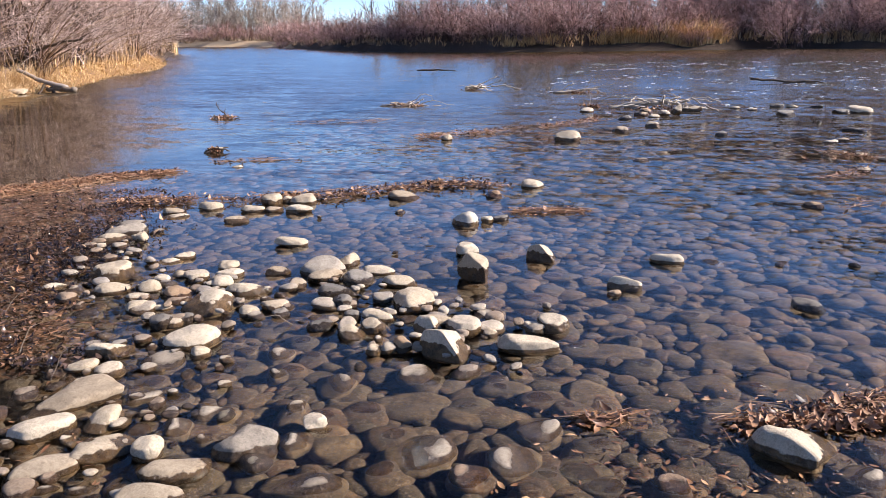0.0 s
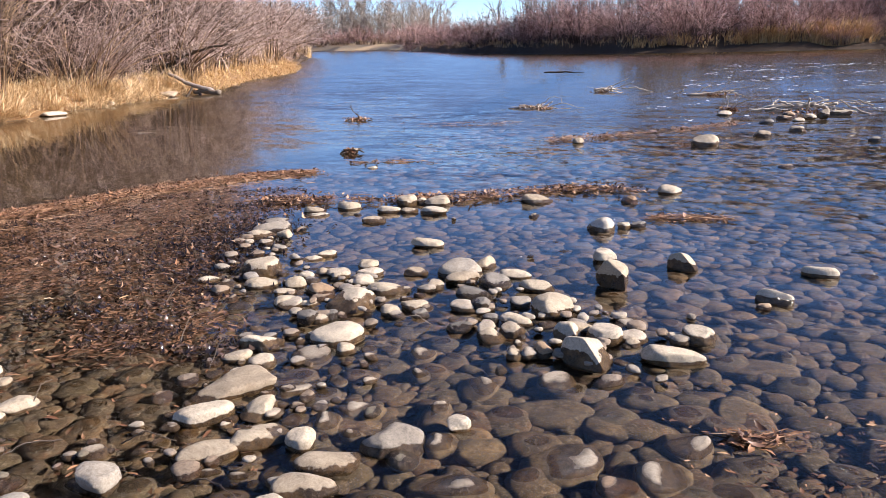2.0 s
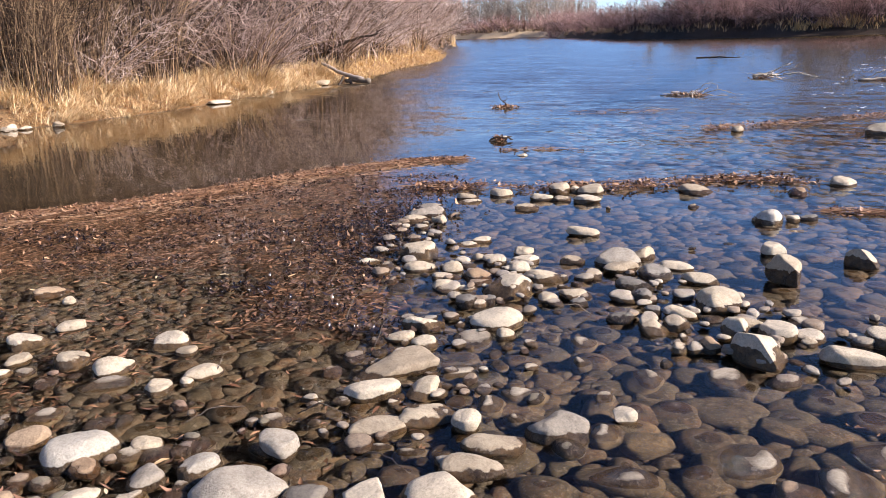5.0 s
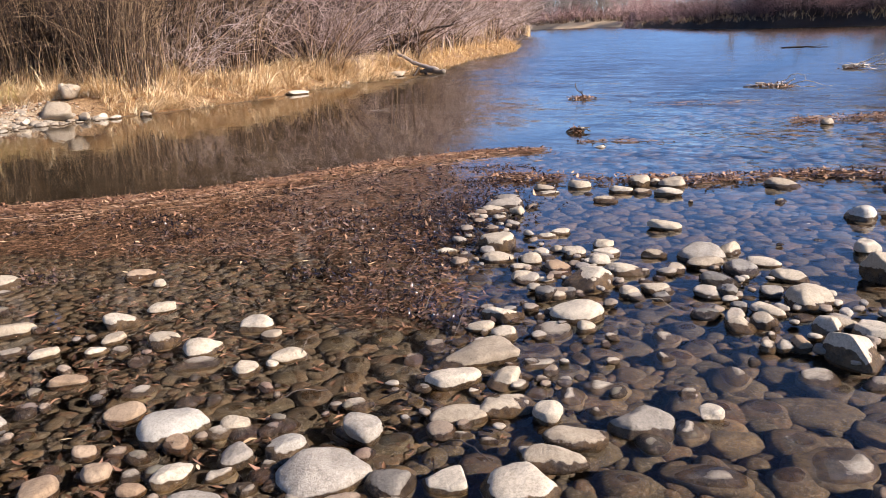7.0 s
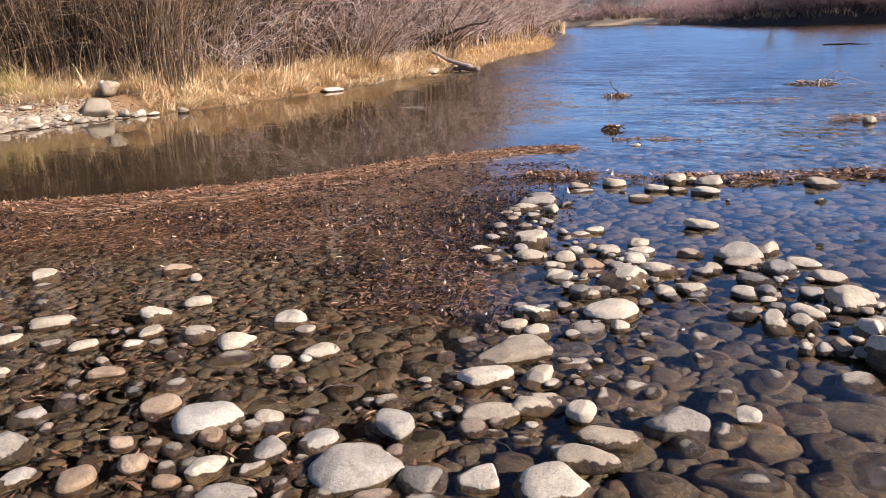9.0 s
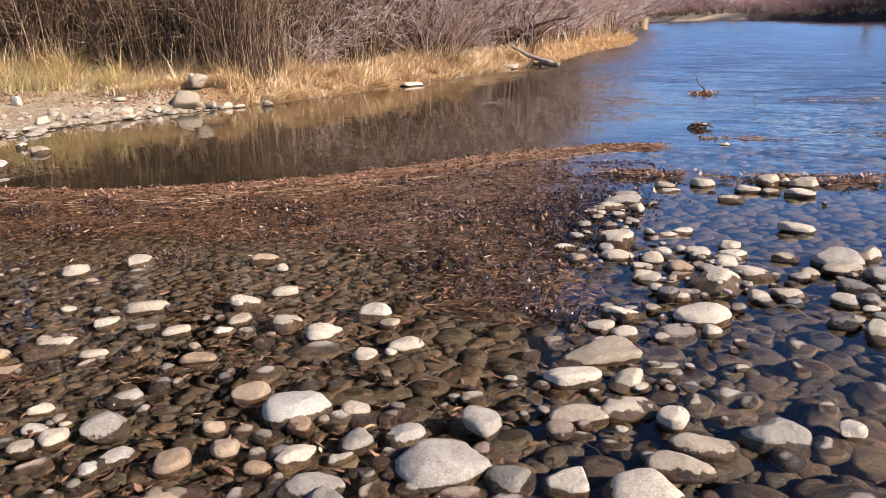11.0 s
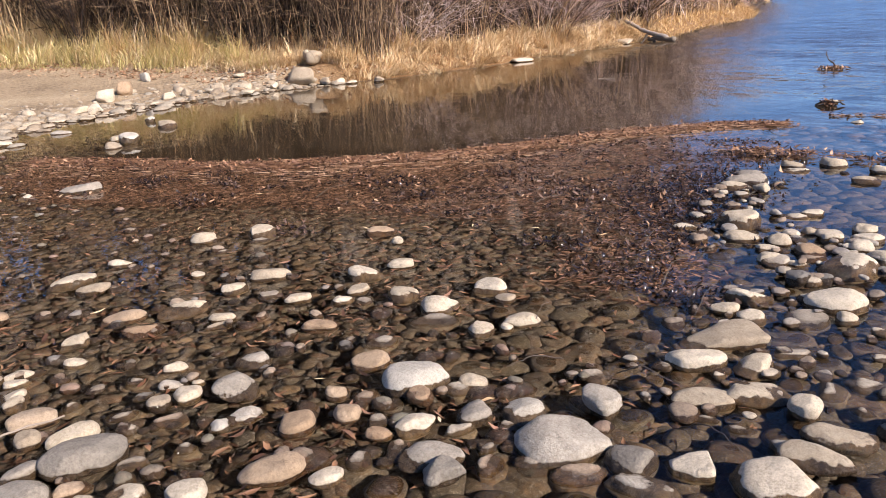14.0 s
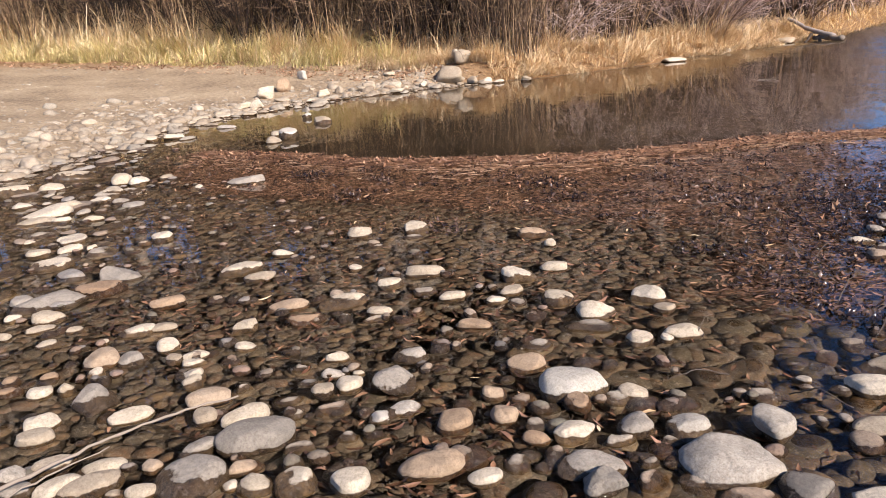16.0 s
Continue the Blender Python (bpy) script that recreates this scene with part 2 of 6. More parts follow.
def water_material():
    s = Mat("water")
    b = s.b
    b.inputs["Base Color"].default_value = (0.93, 0.95, 0.9, 1)
    b.inputs["Transmission Weight"].default_value = 1.0
    b.inputs["IOR"].default_value = 1.333
    b.inputs["Roughness"].default_value = 0.015
    x, y = s.axis(0), s.axis(1)
    # stronger mirror and calmer waves down the middle, placed to fit the camera's view
    mirror_reach = s.math("MULTIPLY", s.span(y, 7.0, 20.0), s.span(s.math("SUBTRACT", x, s.math("MULTIPLY", y, 0.08)), 1.6, -2.4))
    mirror_reach = s.math("MULTIPLY", mirror_reach, s.span(s.math("ADD", x, s.math("MULTIPLY", y, 0.3)), -2.5, 1.5))
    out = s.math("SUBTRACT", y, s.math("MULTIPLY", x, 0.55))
    mirror_mask = s.math("MAXIMUM", s.span(out, 6.4, 8.6), s.math("MULTIPLY", s.span(out, 4.7, 6.6), s.span(x, -2.7, -1.7)))
    # mirror cut by hand on the right, to match reflections from the camera
    mirror_mask = s.math("MULTIPLY", mirror_mask, s.math("MAXIMUM", s.span(s.math("SUBTRACT", x, s.math("MULTIPLY", y, 0.06)), 1.4, -0.4, 0.1, 1.0), s.span(y, 10.5, 18.0)))
    # mirror also cut over the leaf mat, up to the bar, to fit the view
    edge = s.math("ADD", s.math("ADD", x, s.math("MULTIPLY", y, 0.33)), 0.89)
    mirror_mask = s.math("MULTIPLY", mirror_mask, s.math("MAXIMUM", s.span(edge, -0.1, 0.35), s.span(y, 7.2, 7.9)))
    # reflection strength is set by place through specular level and tint, weakest nearby
    shallow = s.math("ADD", s.span(x, -1.2, -2.4, 0.07, 0.12), s.math("MULTIPLY", mirror_mask, 0.43))
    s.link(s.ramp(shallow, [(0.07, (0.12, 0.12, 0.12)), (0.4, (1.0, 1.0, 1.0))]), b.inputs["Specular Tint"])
    s.link(s.math("ADD", shallow, s.math("MULTIPLY", mirror_reach, 0.5)), b.inputs["Specular IOR Level"])
    # the current runs beyond the drift lines; the pool and the shallows lie almost still
    drift = s.math("ADD", s.math("ADD", y, s.math("MULTIPLY", x, 1.15)), -3.2)
    run = s.span(drift, -1.5, 10.0)
    swell = s.noise(1.1, 3, 0.5, (0.55, 1.5, 1))
    ripple = s.noise(4.6, 4, 0.6, (0.6, 1.45, 1))
    tiny = s.noise(21, 2, 0.5, (0.7, 1.3, 1))
    patch = s.span(s.noise(0.35, 3, 0.5, (0.5, 1.3, 1)), 0.35, 0.62, 0.45, 1.0)
    # slopes of the surface from three sizes of wave, so that far waves keep their tilt
    strength = s.math("MULTIPLY", s.math("ADD", s.math("MULTIPLY", run, 0.95), 0.05), s.math("MULTIPLY", patch, s.math("MULTIPLY", s.span(y, 9.0, 26.0, 1.0, 0.4), s.math("SUBTRACT", 1.0, s.math("MULTIPLY", mirror_reach, 0.55)))))

    def slope(i):
        total = None
        for tex, k in ((swell, 0.45), (ripple, 0.75), (tiny, 0.5)):
            sep = s.t.nodes.new("ShaderNodeSeparateColor")
            s.link(tex.node.outputs["Color"], sep.inputs[0])
            v = s.math("MULTIPLY", s.math("SUBTRACT", sep.outputs[i], 0.5), k)
            total = v if total is None else s.math("ADD", total, v)
        return s.math("MULTIPLY", total, strength)

    # normals biased towards the camera's side, so the stream mirrors higher sky from there
    lean = s.math("SUBTRACT", s.math("MULTIPLY", s.span(y, 10.0, 24.0, 0.0, -0.075), s.math("SUBTRACT", 1.0, mirror_reach)), s.math("MULTIPLY", mirror_reach, 0.062))
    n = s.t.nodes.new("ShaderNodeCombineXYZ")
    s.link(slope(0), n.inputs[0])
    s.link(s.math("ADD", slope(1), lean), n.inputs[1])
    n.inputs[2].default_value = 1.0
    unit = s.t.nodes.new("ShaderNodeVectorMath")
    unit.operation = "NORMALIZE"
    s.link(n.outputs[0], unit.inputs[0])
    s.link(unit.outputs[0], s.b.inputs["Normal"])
    return s.m


def fibre_material(name, lo, mid, hi, rough=0.75, grain=60, sheen=0.3, spread=0.3):
    """Stems, blades and leaves: each piece takes its own shade."""
    s = Mat(name)
    rnd = s.t.nodes.new("ShaderNodeNewGeometry").outputs["Random Per Island"]
    n = s.noise(grain, 3, 0.6)
    patch = s.noise(0.7, 3)
    tone = s.math("ADD", s.math("ADD", s.math("MULTIPLY", rnd, 0.6), s.math("MULTIPLY", n, 0.2)), s.math("MULTIPLY", patch, 0.2))
    own = s.t.nodes.new("ShaderNodeObjectInfo").outputs["Random"]
    tone = s.math("ADD", tone, s.math("MULTIPLY", s.math("SUBTRACT", own, 0.5), spread))
    col = s.ramp(tone, [(0.15, lo), (0.5, mid), (0.85, hi)])
    return s.done(col, rough, sheen)


EARTH, WATER = earth_material(), water_material()
TWIG = fibre_material("willow_twig", (0.1, 0.06, 0.048), (0.42, 0.295, 0.25), (0.78, 0.63, 0.555))
STEM = fibre_material("willow_stem", (0.025, 0.014, 0.009), (0.13, 0.075, 0.042), (0.6, 0.41, 0.24))
CANE = fibre_material("willow_cane", (0.018, 0.01, 0.007), (0.105, 0.063, 0.037), (0.54, 0.37, 0.215), spread=0.06)
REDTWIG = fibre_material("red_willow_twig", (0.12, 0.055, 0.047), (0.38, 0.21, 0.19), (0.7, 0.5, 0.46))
# darkened stems: the shade low in the red willows is put into their colour
SHADESTEM = fibre_material("red_willow_shade_stem", (0.02, 0.012, 0.01), (0.07, 0.04, 0.033), (0.2, 0.13, 0.11))
# near-black, so that this colour carries the shade inside the thicket
SHADE = fibre_material("willow_shade_stem", (0.008, 0.005, 0.004), (0.03, 0.018, 0.013), (0.13, 0.085, 0.06), spread=0.05)
BARK = fibre_material("bark", (0.15, 0.12, 0.1), (0.3, 0.255, 0.215), (0.46, 0.41, 0.36), grain=20)
GOLD = fibre_material("dry_grass", (0.44, 0.26, 0.115), (0.76, 0.56, 0.31), (0.95, 0.81, 0.56))
BROWNGRASS = fibre_material("brown_grass", (0.24, 0.12, 0.045), (0.56, 0.35, 0.15), (0.86, 0.62, 0.32))
GREEN = fibre_material("fading_grass", (0.24, 0.21, 0.07), (0.62, 0.52, 0.21), (0.92, 0.77, 0.43))
REED = fibre_material("dead_reed", (0.28, 0.165, 0.085), (0.54, 0.37, 0.2), (0.76, 0.57, 0.35))
LEAF = fibre_material("dead_leaf", (0.014, 0.007, 0.004), (0.088, 0.043, 0.025), (0.38, 0.21, 0.135), rough=0.45, sheen=0.35)
SILT = fibre_material("rotting_leaf", (0.018, 0.009, 0.005), (0.045, 0.022, 0.012), (0.11, 0.055, 0.03), rough=0.6)
WETLEAF = fibre_material("sodden_leaf", (0.008, 0.005, 0.004), (0.03, 0.017, 0.011), (0.16, 0.1, 0.07), rough=0.2, sheen=0.7)
DRYLEAF = fibre_material("fallen_leaf", (0.14, 0.06, 0.03), (0.33, 0.17, 0.09), (0.55, 0.36, 0.22), rough=0.6)
STRAWMAT = fibre_material("drift_straw", (0.1, 0.045, 0.024), (0.31, 0.16, 0.083), (0.62, 0.41, 0.26), rough=0.5)
DRIFT = fibre_material("driftwood", (0.2, 0.16, 0.12), (0.42, 0.35, 0.27), (0.62, 0.54, 0.44), grain=30)
WETWOOD = fibre_material("wet_wood", (0.035, 0.027, 0.02), (0.075, 0.055, 0.04), (0.14, 0.11, 0.08), rough=0.4, grain=30)


# ---- mesh helpers ----
def mesh_object(name, verts, faces, material, parent=None, label="", flat=False):
    me = bpy.data.meshes.new(name)
    me.from_pydata([tuple(v) for v in verts], [], [tuple(q) for q in faces])
    me.materials.append(material)
    if not flat:
        me.polygons.foreach_set("use_smooth", [True] * len(me.polygons))
    ob = new(name, me)
    if parent:
        ob.parent = parent
    if label:
        ob["label"] = label
    return ob


def array_mesh(name, verts, loops, size, material, smooth_faces=False):
    """A mesh from arrays in which every face has the same number of corners."""
    me = bpy.data.meshes.new(name)
    n = len(loops) // size
    me.vertices.add(len(verts))
    me.vertices.foreach_set("co", np.ascontiguousarray(verts, np.float32).ravel())
    me.loops.add(len(loops))
    me.loops.foreach_set("vertex_index", np.ascontiguousarray(loops, np.int32))
    me.polygons.add(n)
    me.polygons.foreach_set("loop_start", np.arange(0, n * size, size, dtype=np.int32))
    if smooth_faces:
        me.polygons.foreach_set("use_smooth", np.ones(n, bool))
    me.update(calc_edges=True)
    me.materials.append(material)
    return me


def ico(level):
    bm = bmesh.new()
    bmesh.ops.create_icosphere(bm, subdivisions=level, radius=1.0)
    v = np.array([p.co[:] for p in bm.verts])
    q = np.array([[c.index for c in face.verts] for face in bm.faces])
    bm.free()
    return v, q


ICO = {k: ico(k) for k in (1, 2, 3, 4)}
rng = np.random.default_rng(11)


def worn(level, seed, cuts=3, rough=0.1, keep=0.82, box=2.25, fine=0.0, egg=0.0, top=0.0):
    """A unit water-worn stone: a sphere made lopsided, cut by a few planes and, with top, flattened above, then rounded and dented."""
    r = np.random.default_rng(seed)
    v, q = ICO[level]
    v = v / (np.abs(v) ** box).sum(1, keepdims=True) ** (1 / box)
    if egg:
        e = r.uniform(-egg, egg, 4)
        v = v * np.stack([1 + e[0] * v[:, 1], 1 + e[1] * v[:, 0], 1 + e[2] * v[:, 0] + e[3] * v[:, 1]], 1)
    if top:
        n = np.array([r.normal() * 0.28, r.normal() * 0.28, 1.0])
        n /= np.linalg.norm(n)
        v = v - np.outer(np.clip(v @ n - r.uniform(top - 0.12, top + 0.12), 0, None) * 0.8, n)
    for _ in range(cuts):
        n = r.normal(size=3) * (1, 1, 1.1)
        n /= np.linalg.norm(n)
        over = v @ n - r.uniform(keep - 0.1, keep + 0.12)
        v = v - np.outer(np.clip(over, 0, None) * 0.85, n)
    off = Vector(r.uniform(-50, 50, 3))
    k = np.array([noise.noise(Vector(p) * 1.3 + off) * rough + noise.noise(Vector(p) * 3.7 + off) * rough * 0.35 for p in v])
    if fine:
        k = k + np.array([noise.noise(Vector(p) * 8.0 + off) * fine + noise.noise(Vector(p) * 17.0 + off) * fine * 0.5 for p in v])
    v = v * (1 + k)[:, None]
    return v / np.abs(v).max(0), q


def tubes(paths, radii, sides=3):
    """Tapered tubes along paths (n, k, 3) with radii (n, k). Gives vertices and quads."""
    n, k, _ = paths.shape
    d = np.gradient(paths, axis=1)
    d /= np.linalg.norm(d, axis=2, keepdims=True) + 1e-9
    up = np.where(np.abs(d[..., 2:3]) > 0.9, np.array([1.0, 0, 0]), np.array([0, 0, 1.0]))
    a = np.cross(d, up)
    a /= np.linalg.norm(a, axis=2, keepdims=True) + 1e-9
    b = np.cross(d, a)
    ang = np.arange(sides) * 2 * np.pi / sides
    ring = a[:, :, None, :] * np.cos(ang)[None, None, :, None] + b[:, :, None, :] * np.sin(ang)[None, None, :, None]
    v = paths[:, :, None, :] + ring * radii[:, :, None, None]
    idx = np.arange(n * k * sides).reshape(n, k, sides)
    nxt = np.roll(idx, -1, axis=2)
    f = np.stack([idx[:, :-1], nxt[:, :-1], nxt[:, 1:], idx[:, 1:]], axis=-1)
    return v.reshape(-1, 3), f.reshape(-1)


def tube_mesh(name, groups, material, sides=3):
    vs, fs, base = [], [], 0
    for paths, radii in groups:
        v, f = tubes(paths, radii, sides)
        vs.append(v)
        fs.append(f + base)
        base += len(v)
    return array_mesh(name, np.concatenate(vs), np.concatenate(fs), 4, material)


def inside(poly, x, y):
    hit = np.zeros(len(x), bool)
    for (x0, y0), (x1, y1) in zip(poly, poly[1:] + poly[:1]):
        c = ((y0 > y) != (y1 > y)) & (x < (x1 - x0) * (y - y0) / (y1 - y0 + 1e-12) + x0)
        hit ^= c
    return hit


def thing(name, label, category, group="", kind="", at=(0, 0, 0)):
    ob = new(name)
    ob.location = at
    return tagged(ob, label, category, group, kind)


def part(name, me, parent, label="", kind=""):
    ob = new(name, me)
    ob.parent = parent
    return tagged(ob, label, kind=kind)

# ---- ground and water ----
def graded(lo, hi, near, far, centre=0.0):
    """Grid lines that are close together round the centre and wide apart far off."""
    out = [centre]
    while out[-1] < hi:
        out.append(out[-1] + np.clip(near * (1 + (out[-1] - centre) * 0.13), near, far))
    low = [centre]
    while low[-1] > lo:
        low.append(low[-1] - np.clip(near * (1 + (centre - low[-1]) * 0.13), near, far))
    return np.array(low[:0:-1] + out)


gx, gy = graded(-900, 900, 0.2, 60, -4), graded(-500, 1500, 0.2, 60, 3)
X, Y = np.meshgrid(gx, gy, indexing="ij")
Z = ground(X, Y)
nx, ny = X.shape
gi = np.arange(nx * ny).reshape(nx, ny)
quads = np.stack([gi[:-1, :-1], gi[1:, :-1], gi[1:, 1:], gi[:-1, 1:]], -1).reshape(-1)
riverbed = tagged(new("ground", array_mesh("ground", np.stack([X, Y, Z], -1).reshape(-1, 3), quads, 4, EARTH, True)),
                  "river bed, gravel bar, dirt beach and low banks in one sheet", "ground", kind="structure")

wx, wy = graded(-700, 700, 0.5, 60, -4), graded(-8, 900, 0.5, 60, 3)
WX, WY = np.meshgrid(wx, wy, indexing="ij")
wi = np.arange(WX.size).reshape(WX.shape)
wq = np.stack([wi[:-1, :-1], wi[1:, :-1], wi[1:, 1:], wi[:-1, 1:]], -1).reshape(-1)
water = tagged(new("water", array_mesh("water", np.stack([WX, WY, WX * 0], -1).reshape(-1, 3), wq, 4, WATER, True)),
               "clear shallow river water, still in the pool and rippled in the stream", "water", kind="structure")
water.visible_shadow = False

# ---- stones that stand out of the water ----
STONE_LABEL = {
    "p": "pale dry-topped river stone with a dark wet foot",
    "g": "grey speckled river stone with a wet foot",
    "o": "warm tan river stone with a wet foot",
    "w": "whitish rounded river stone with a wet foot",
    "d": "dark wet river stone with a paler top",
    "c": "brown submerged river stone with a small dry cap",
    "s": "flat brown slab of rock lying just under the water",
}
stone_count = 0


def stone(x, y, w, d, h, turn, kind, name="river_stone", group="stones in the shallows", broken=()):
    """A water-worn stone: its place, width, depth and height over the water, which way it faces, and its kind."""
    global stone_count
    stone_count += 1
    tone = next((c for c in kind if c in "gowd"), "p")
    low = float(ground(x, y)) - 0.02
    angular = "a" in kind
    sunk = "c" in kind or "s" in kind
    low = max(low, h - 0.85 * min(w, d)) if not sunk else min(low, h - 0.5 * min(w, d))
    low = min(low, -0.03)
    if "c" in kind:
        h = 0.018
    elif h > 0.05:
        h *= 0.93
    v, q = worn(4, 100 + stone_count, 9 if angular else 4, 0.14 if angular else 0.1, 0.68 if angular else 0.88, 2.6 if angular else 2.3, 0.014, 0.26, 0.66 if angular else 0.74)
    swing = radians(turn + (stone_count * 53 % 31) - 15)
    for a, lift, at in broken:       # a flat face: the bearing that it looks to, its tilt upwards, how far out it lies
        b = math.atan2(math.cos(radians(a)), math.sin(radians(a))) - swing
        n = np.array([math.cos(b) * math.cos(radians(lift)), math.sin(b) * math.cos(radians(lift)), math.sin(radians(lift))])
        over = v @ n - at
        v = v - np.outer((over + np.sqrt(over ** 2 + 0.012)) / 2 * 0.94, n)
    size = np.array([w / 2 * 1.03, d / 2 * 1.05, (h - low) / 2])
    lean = Matrix.Rotation(radians(((stone_count * 37 % 17) - 8) * 1.5), 3, "Y")
    v = (v * size) @ np.array(lean).T
    top = v[:, 2].max()
    v = v + (0, 0, h - top)
    label = STONE_LABEL["s" if "s" in kind else "c" if "c" in kind else tone]
    ob = mesh_object(name, v, q, STONE["s"] if "s" in kind else (CAP_TAN if tone == "o" else CAP) if "c" in kind else STONE[tone])
    share = 0.48 if broken else 0.66 if "c" in kind else 0.62 if "d" in kind else 2.0 if "s" in kind else 0.16 + 0.56 * (stone_count * 29 % 23) / 23
    ob.color = (max(h, 0.012) * share, 0, 0, 1)
    ob.location = (x, y, 0)
    ob.rotation_euler = (0, 0, swing)
    return tagged(ob, label, "stone", group)


stone(-2.95, 5.87, 0.510, 0.280, 0.023, 30, "g"); stone(-2.70, 5.57, 0.317, 0.175, 0.092, 30, "g")
stone(-2.70, 5.39, 0.272, 0.149, 0.050, 31, "p"); stone(-2.50, 5.39, 0.115, 0.115, 0.069, 29, "a")
stone(-2.68, 6.32, 0.205, 0.113, 0.058, 26, "p"); stone(-2.62, 6.17, 0.262, 0.144, 0.024, 27, "p")
stone(-2.50, 5.64, 0.111, 0.061, 0.035, 28, "d"); stone(-2.45, 6.54, 0.221, 0.221, 0.072, 24, "p")
stone(-2.04, 6.43, 0.205, 0.113, 0.063, 21, "p"); stone(-1.99, 6.75, 0.188, 0.188, 0.098, 20, "p")
stone(-1.87, 6.84, 0.100, 0.100, 0.060, 19, "p"); stone(-1.74, 6.86, 0.247, 0.233, 0.079, 18, "p")
stone(-1.65, 6.45, 0.234, 0.129, 0.070, 18, "p"); stone(-1.86, 6.45, 0.152, 0.084, 0.043, 20, "p")
stone(-2.03, 6.04, 0.199, 0.109, 0.045, 22, "p"); stone(-1.37, 5.37, 0.232, 0.127, 0.070, 19, "p")
stone(-2.08, 4.86, 0.265, 0.146, 0.026, 28, "p"); stone(-1.98, 4.97, 0.166, 0.091, 0.036, 26, "p")
stone(-2.24, 4.53, 0.274, 0.274, 0.090, 31, "p"); stone(-2.06, 4.24, 0.220, 0.121, 0.056, 31, "p")
stone(-2.45, 4.29, 0.159, 0.087, 0.030, 34, "p"); stone(-1.85, 4.14, 0.156, 0.086, 0.030, 29, "p")
stone(-1.78, 3.98, 0.137, 0.137, 0.047, 30, "p"); stone(-1.59, 4.77, 0.133, 0.133, 0.052, 23, "p")
stone(-1.51, 4.60, 0.174, 0.096, 0.044, 23, "p"); stone(-1.23, 4.68, 0.156, 0.086, 0.046, 20, "p")
stone(-1.87, 4.30, 0.129, 0.129, 0.062, 29, "p"); stone(-1.66, 4.22, 0.180, 0.175, 0.058, 27, "o")
stone(-1.88, 4.46, 0.112, 0.112, 0.037, 28, "p"); stone(-1.66, 4.49, 0.121, 0.121, 0.056, 25, "p")
stone(-1.82, 4.59, 0.107, 0.107, 0.036, 27, "p"); stone(-1.48, 4.41, 0.134, 0.134, 0.058, 24, "p")
stone(-1.28, 4.30, 0.252, 0.139, 0.065, 22, "p"); stone(-1.40, 4.01, 0.300, 0.260, 0.105, 25, "p")
stone(-1.26, 4.08, 0.069, 0.069, 0.041, 23, "d"); stone(-1.14, 3.95, 0.110, 0.110, 0.046, 22, "p")
stone(-1.03, 4.04, 0.181, 0.100, 0.046, 20, "a"); stone(-0.97, 3.94, 0.094, 0.094, 0.036, 20, "d")
stone(-1.63, 3.99, 0.133, 0.073, 0.027, 28, "p"); stone(-1.44, 3.81, 0.119, 0.119, 0.045, 27, "d")
stone(-1.52, 3.72, 0.118, 0.118, 0.071, 28, "d"); stone(-1.45, 3.73, 0.080, 0.080, 0.037, 27, "p")
stone(-1.26, 3.52, 0.271, 0.194, 0.087, 26, "p"); stone(-1.16, 3.38, 0.098, 0.098, 0.043, 26, "p")
stone(-1.57, 3.35, 0.226, 0.141, 0.072, 32, "a"); stone(-1.30, 3.30, 0.204, 0.244, 0.020, 28, "gc")
stone(-1.62, 3.17, 0.148, 0.081, 0.039, 34, "p"); stone(-1.48, 3.15, 0.138, 0.129, 0.044, 32, "p")
stone(-1.03, 4.44, 0.108, 0.108, 0.045, 18, "p"); stone(-0.98, 4.79, 0.288, 0.268, 0.092, 16, "g")
stone(-0.86, 4.95, 0.163, 0.163, 0.074, 15, "p"); stone(-0.91, 4.59, 0.207, 0.121, 0.066, 16, "p")
stone(-0.70, 4.57, 0.190, 0.190, 0.063, 14, "d"); stone(-0.62, 4.76, 0.204, 0.112, 0.042, 12, "p")
stone(-0.44, 4.52, 0.209, 0.115, 0.061, 11, "p"); stone(-0.76, 4.31, 0.235, 0.129, 0.075, 15, "d")
stone(-0.69, 4.12, 0.123, 0.123, 0.068, 15, "d"); stone(-0.71, 3.76, 0.139, 0.080, 0.045, 17, "d")
stone(-0.58, 3.92, 0.086, 0.086, 0.052, 14, "d"); stone(-0.53, 3.70, 0.148, 0.148, 0.059, 15, "a")
stone(-0.44, 3.78, 0.129, 0.129, 0.060, 13, "p"); stone(-0.45, 3.94, 0.171, 0.101, 0.055, 12, "p")
stone(-0.27, 4.14, 0.253, 0.253, 0.103, 9, "a"); stone(-0.26, 3.55, 0.108, 0.108, 0.065, 11, "oa")
stone(-0.37, 3.47, 0.071, 0.071, 0.043, 13, "p"); stone(-0.14, 3.89, 0.181, 0.099, 0.053, 8, "p")
stone(-0.17, 3.78, 0.16, 0.15, 0.08, 9, "p", broken=((-150, 20, 0.15), (100, 40, 0.5))); stone(-0.00, 3.81, 0.186, 0.186, 0.078, 6, "a")
stone(-0.05, 3.46, 0.25, 0.235, 0.135, 8, "p", broken=((-153, 16, 0.12), (100, 32, 0.4), (20, 60, 0.7))); stone(0.11, 4.05, 0.185, 0.221, 0.020, 4, "gc")
stone(0.14, 3.76, 0.073, 0.073, 0.036, 4, "p"); stone(-0.02, 4.66, 0.22, 0.190, 0.18, 5, "p", broken=((-150, -6, 0.25), (100, 10, 0.7)))
stone(-0.12, 5.25, 0.147, 0.147, 0.081, 6, "p"); stone(-0.22, 6.11, 0.207, 0.207, 0.105, 6, "w")
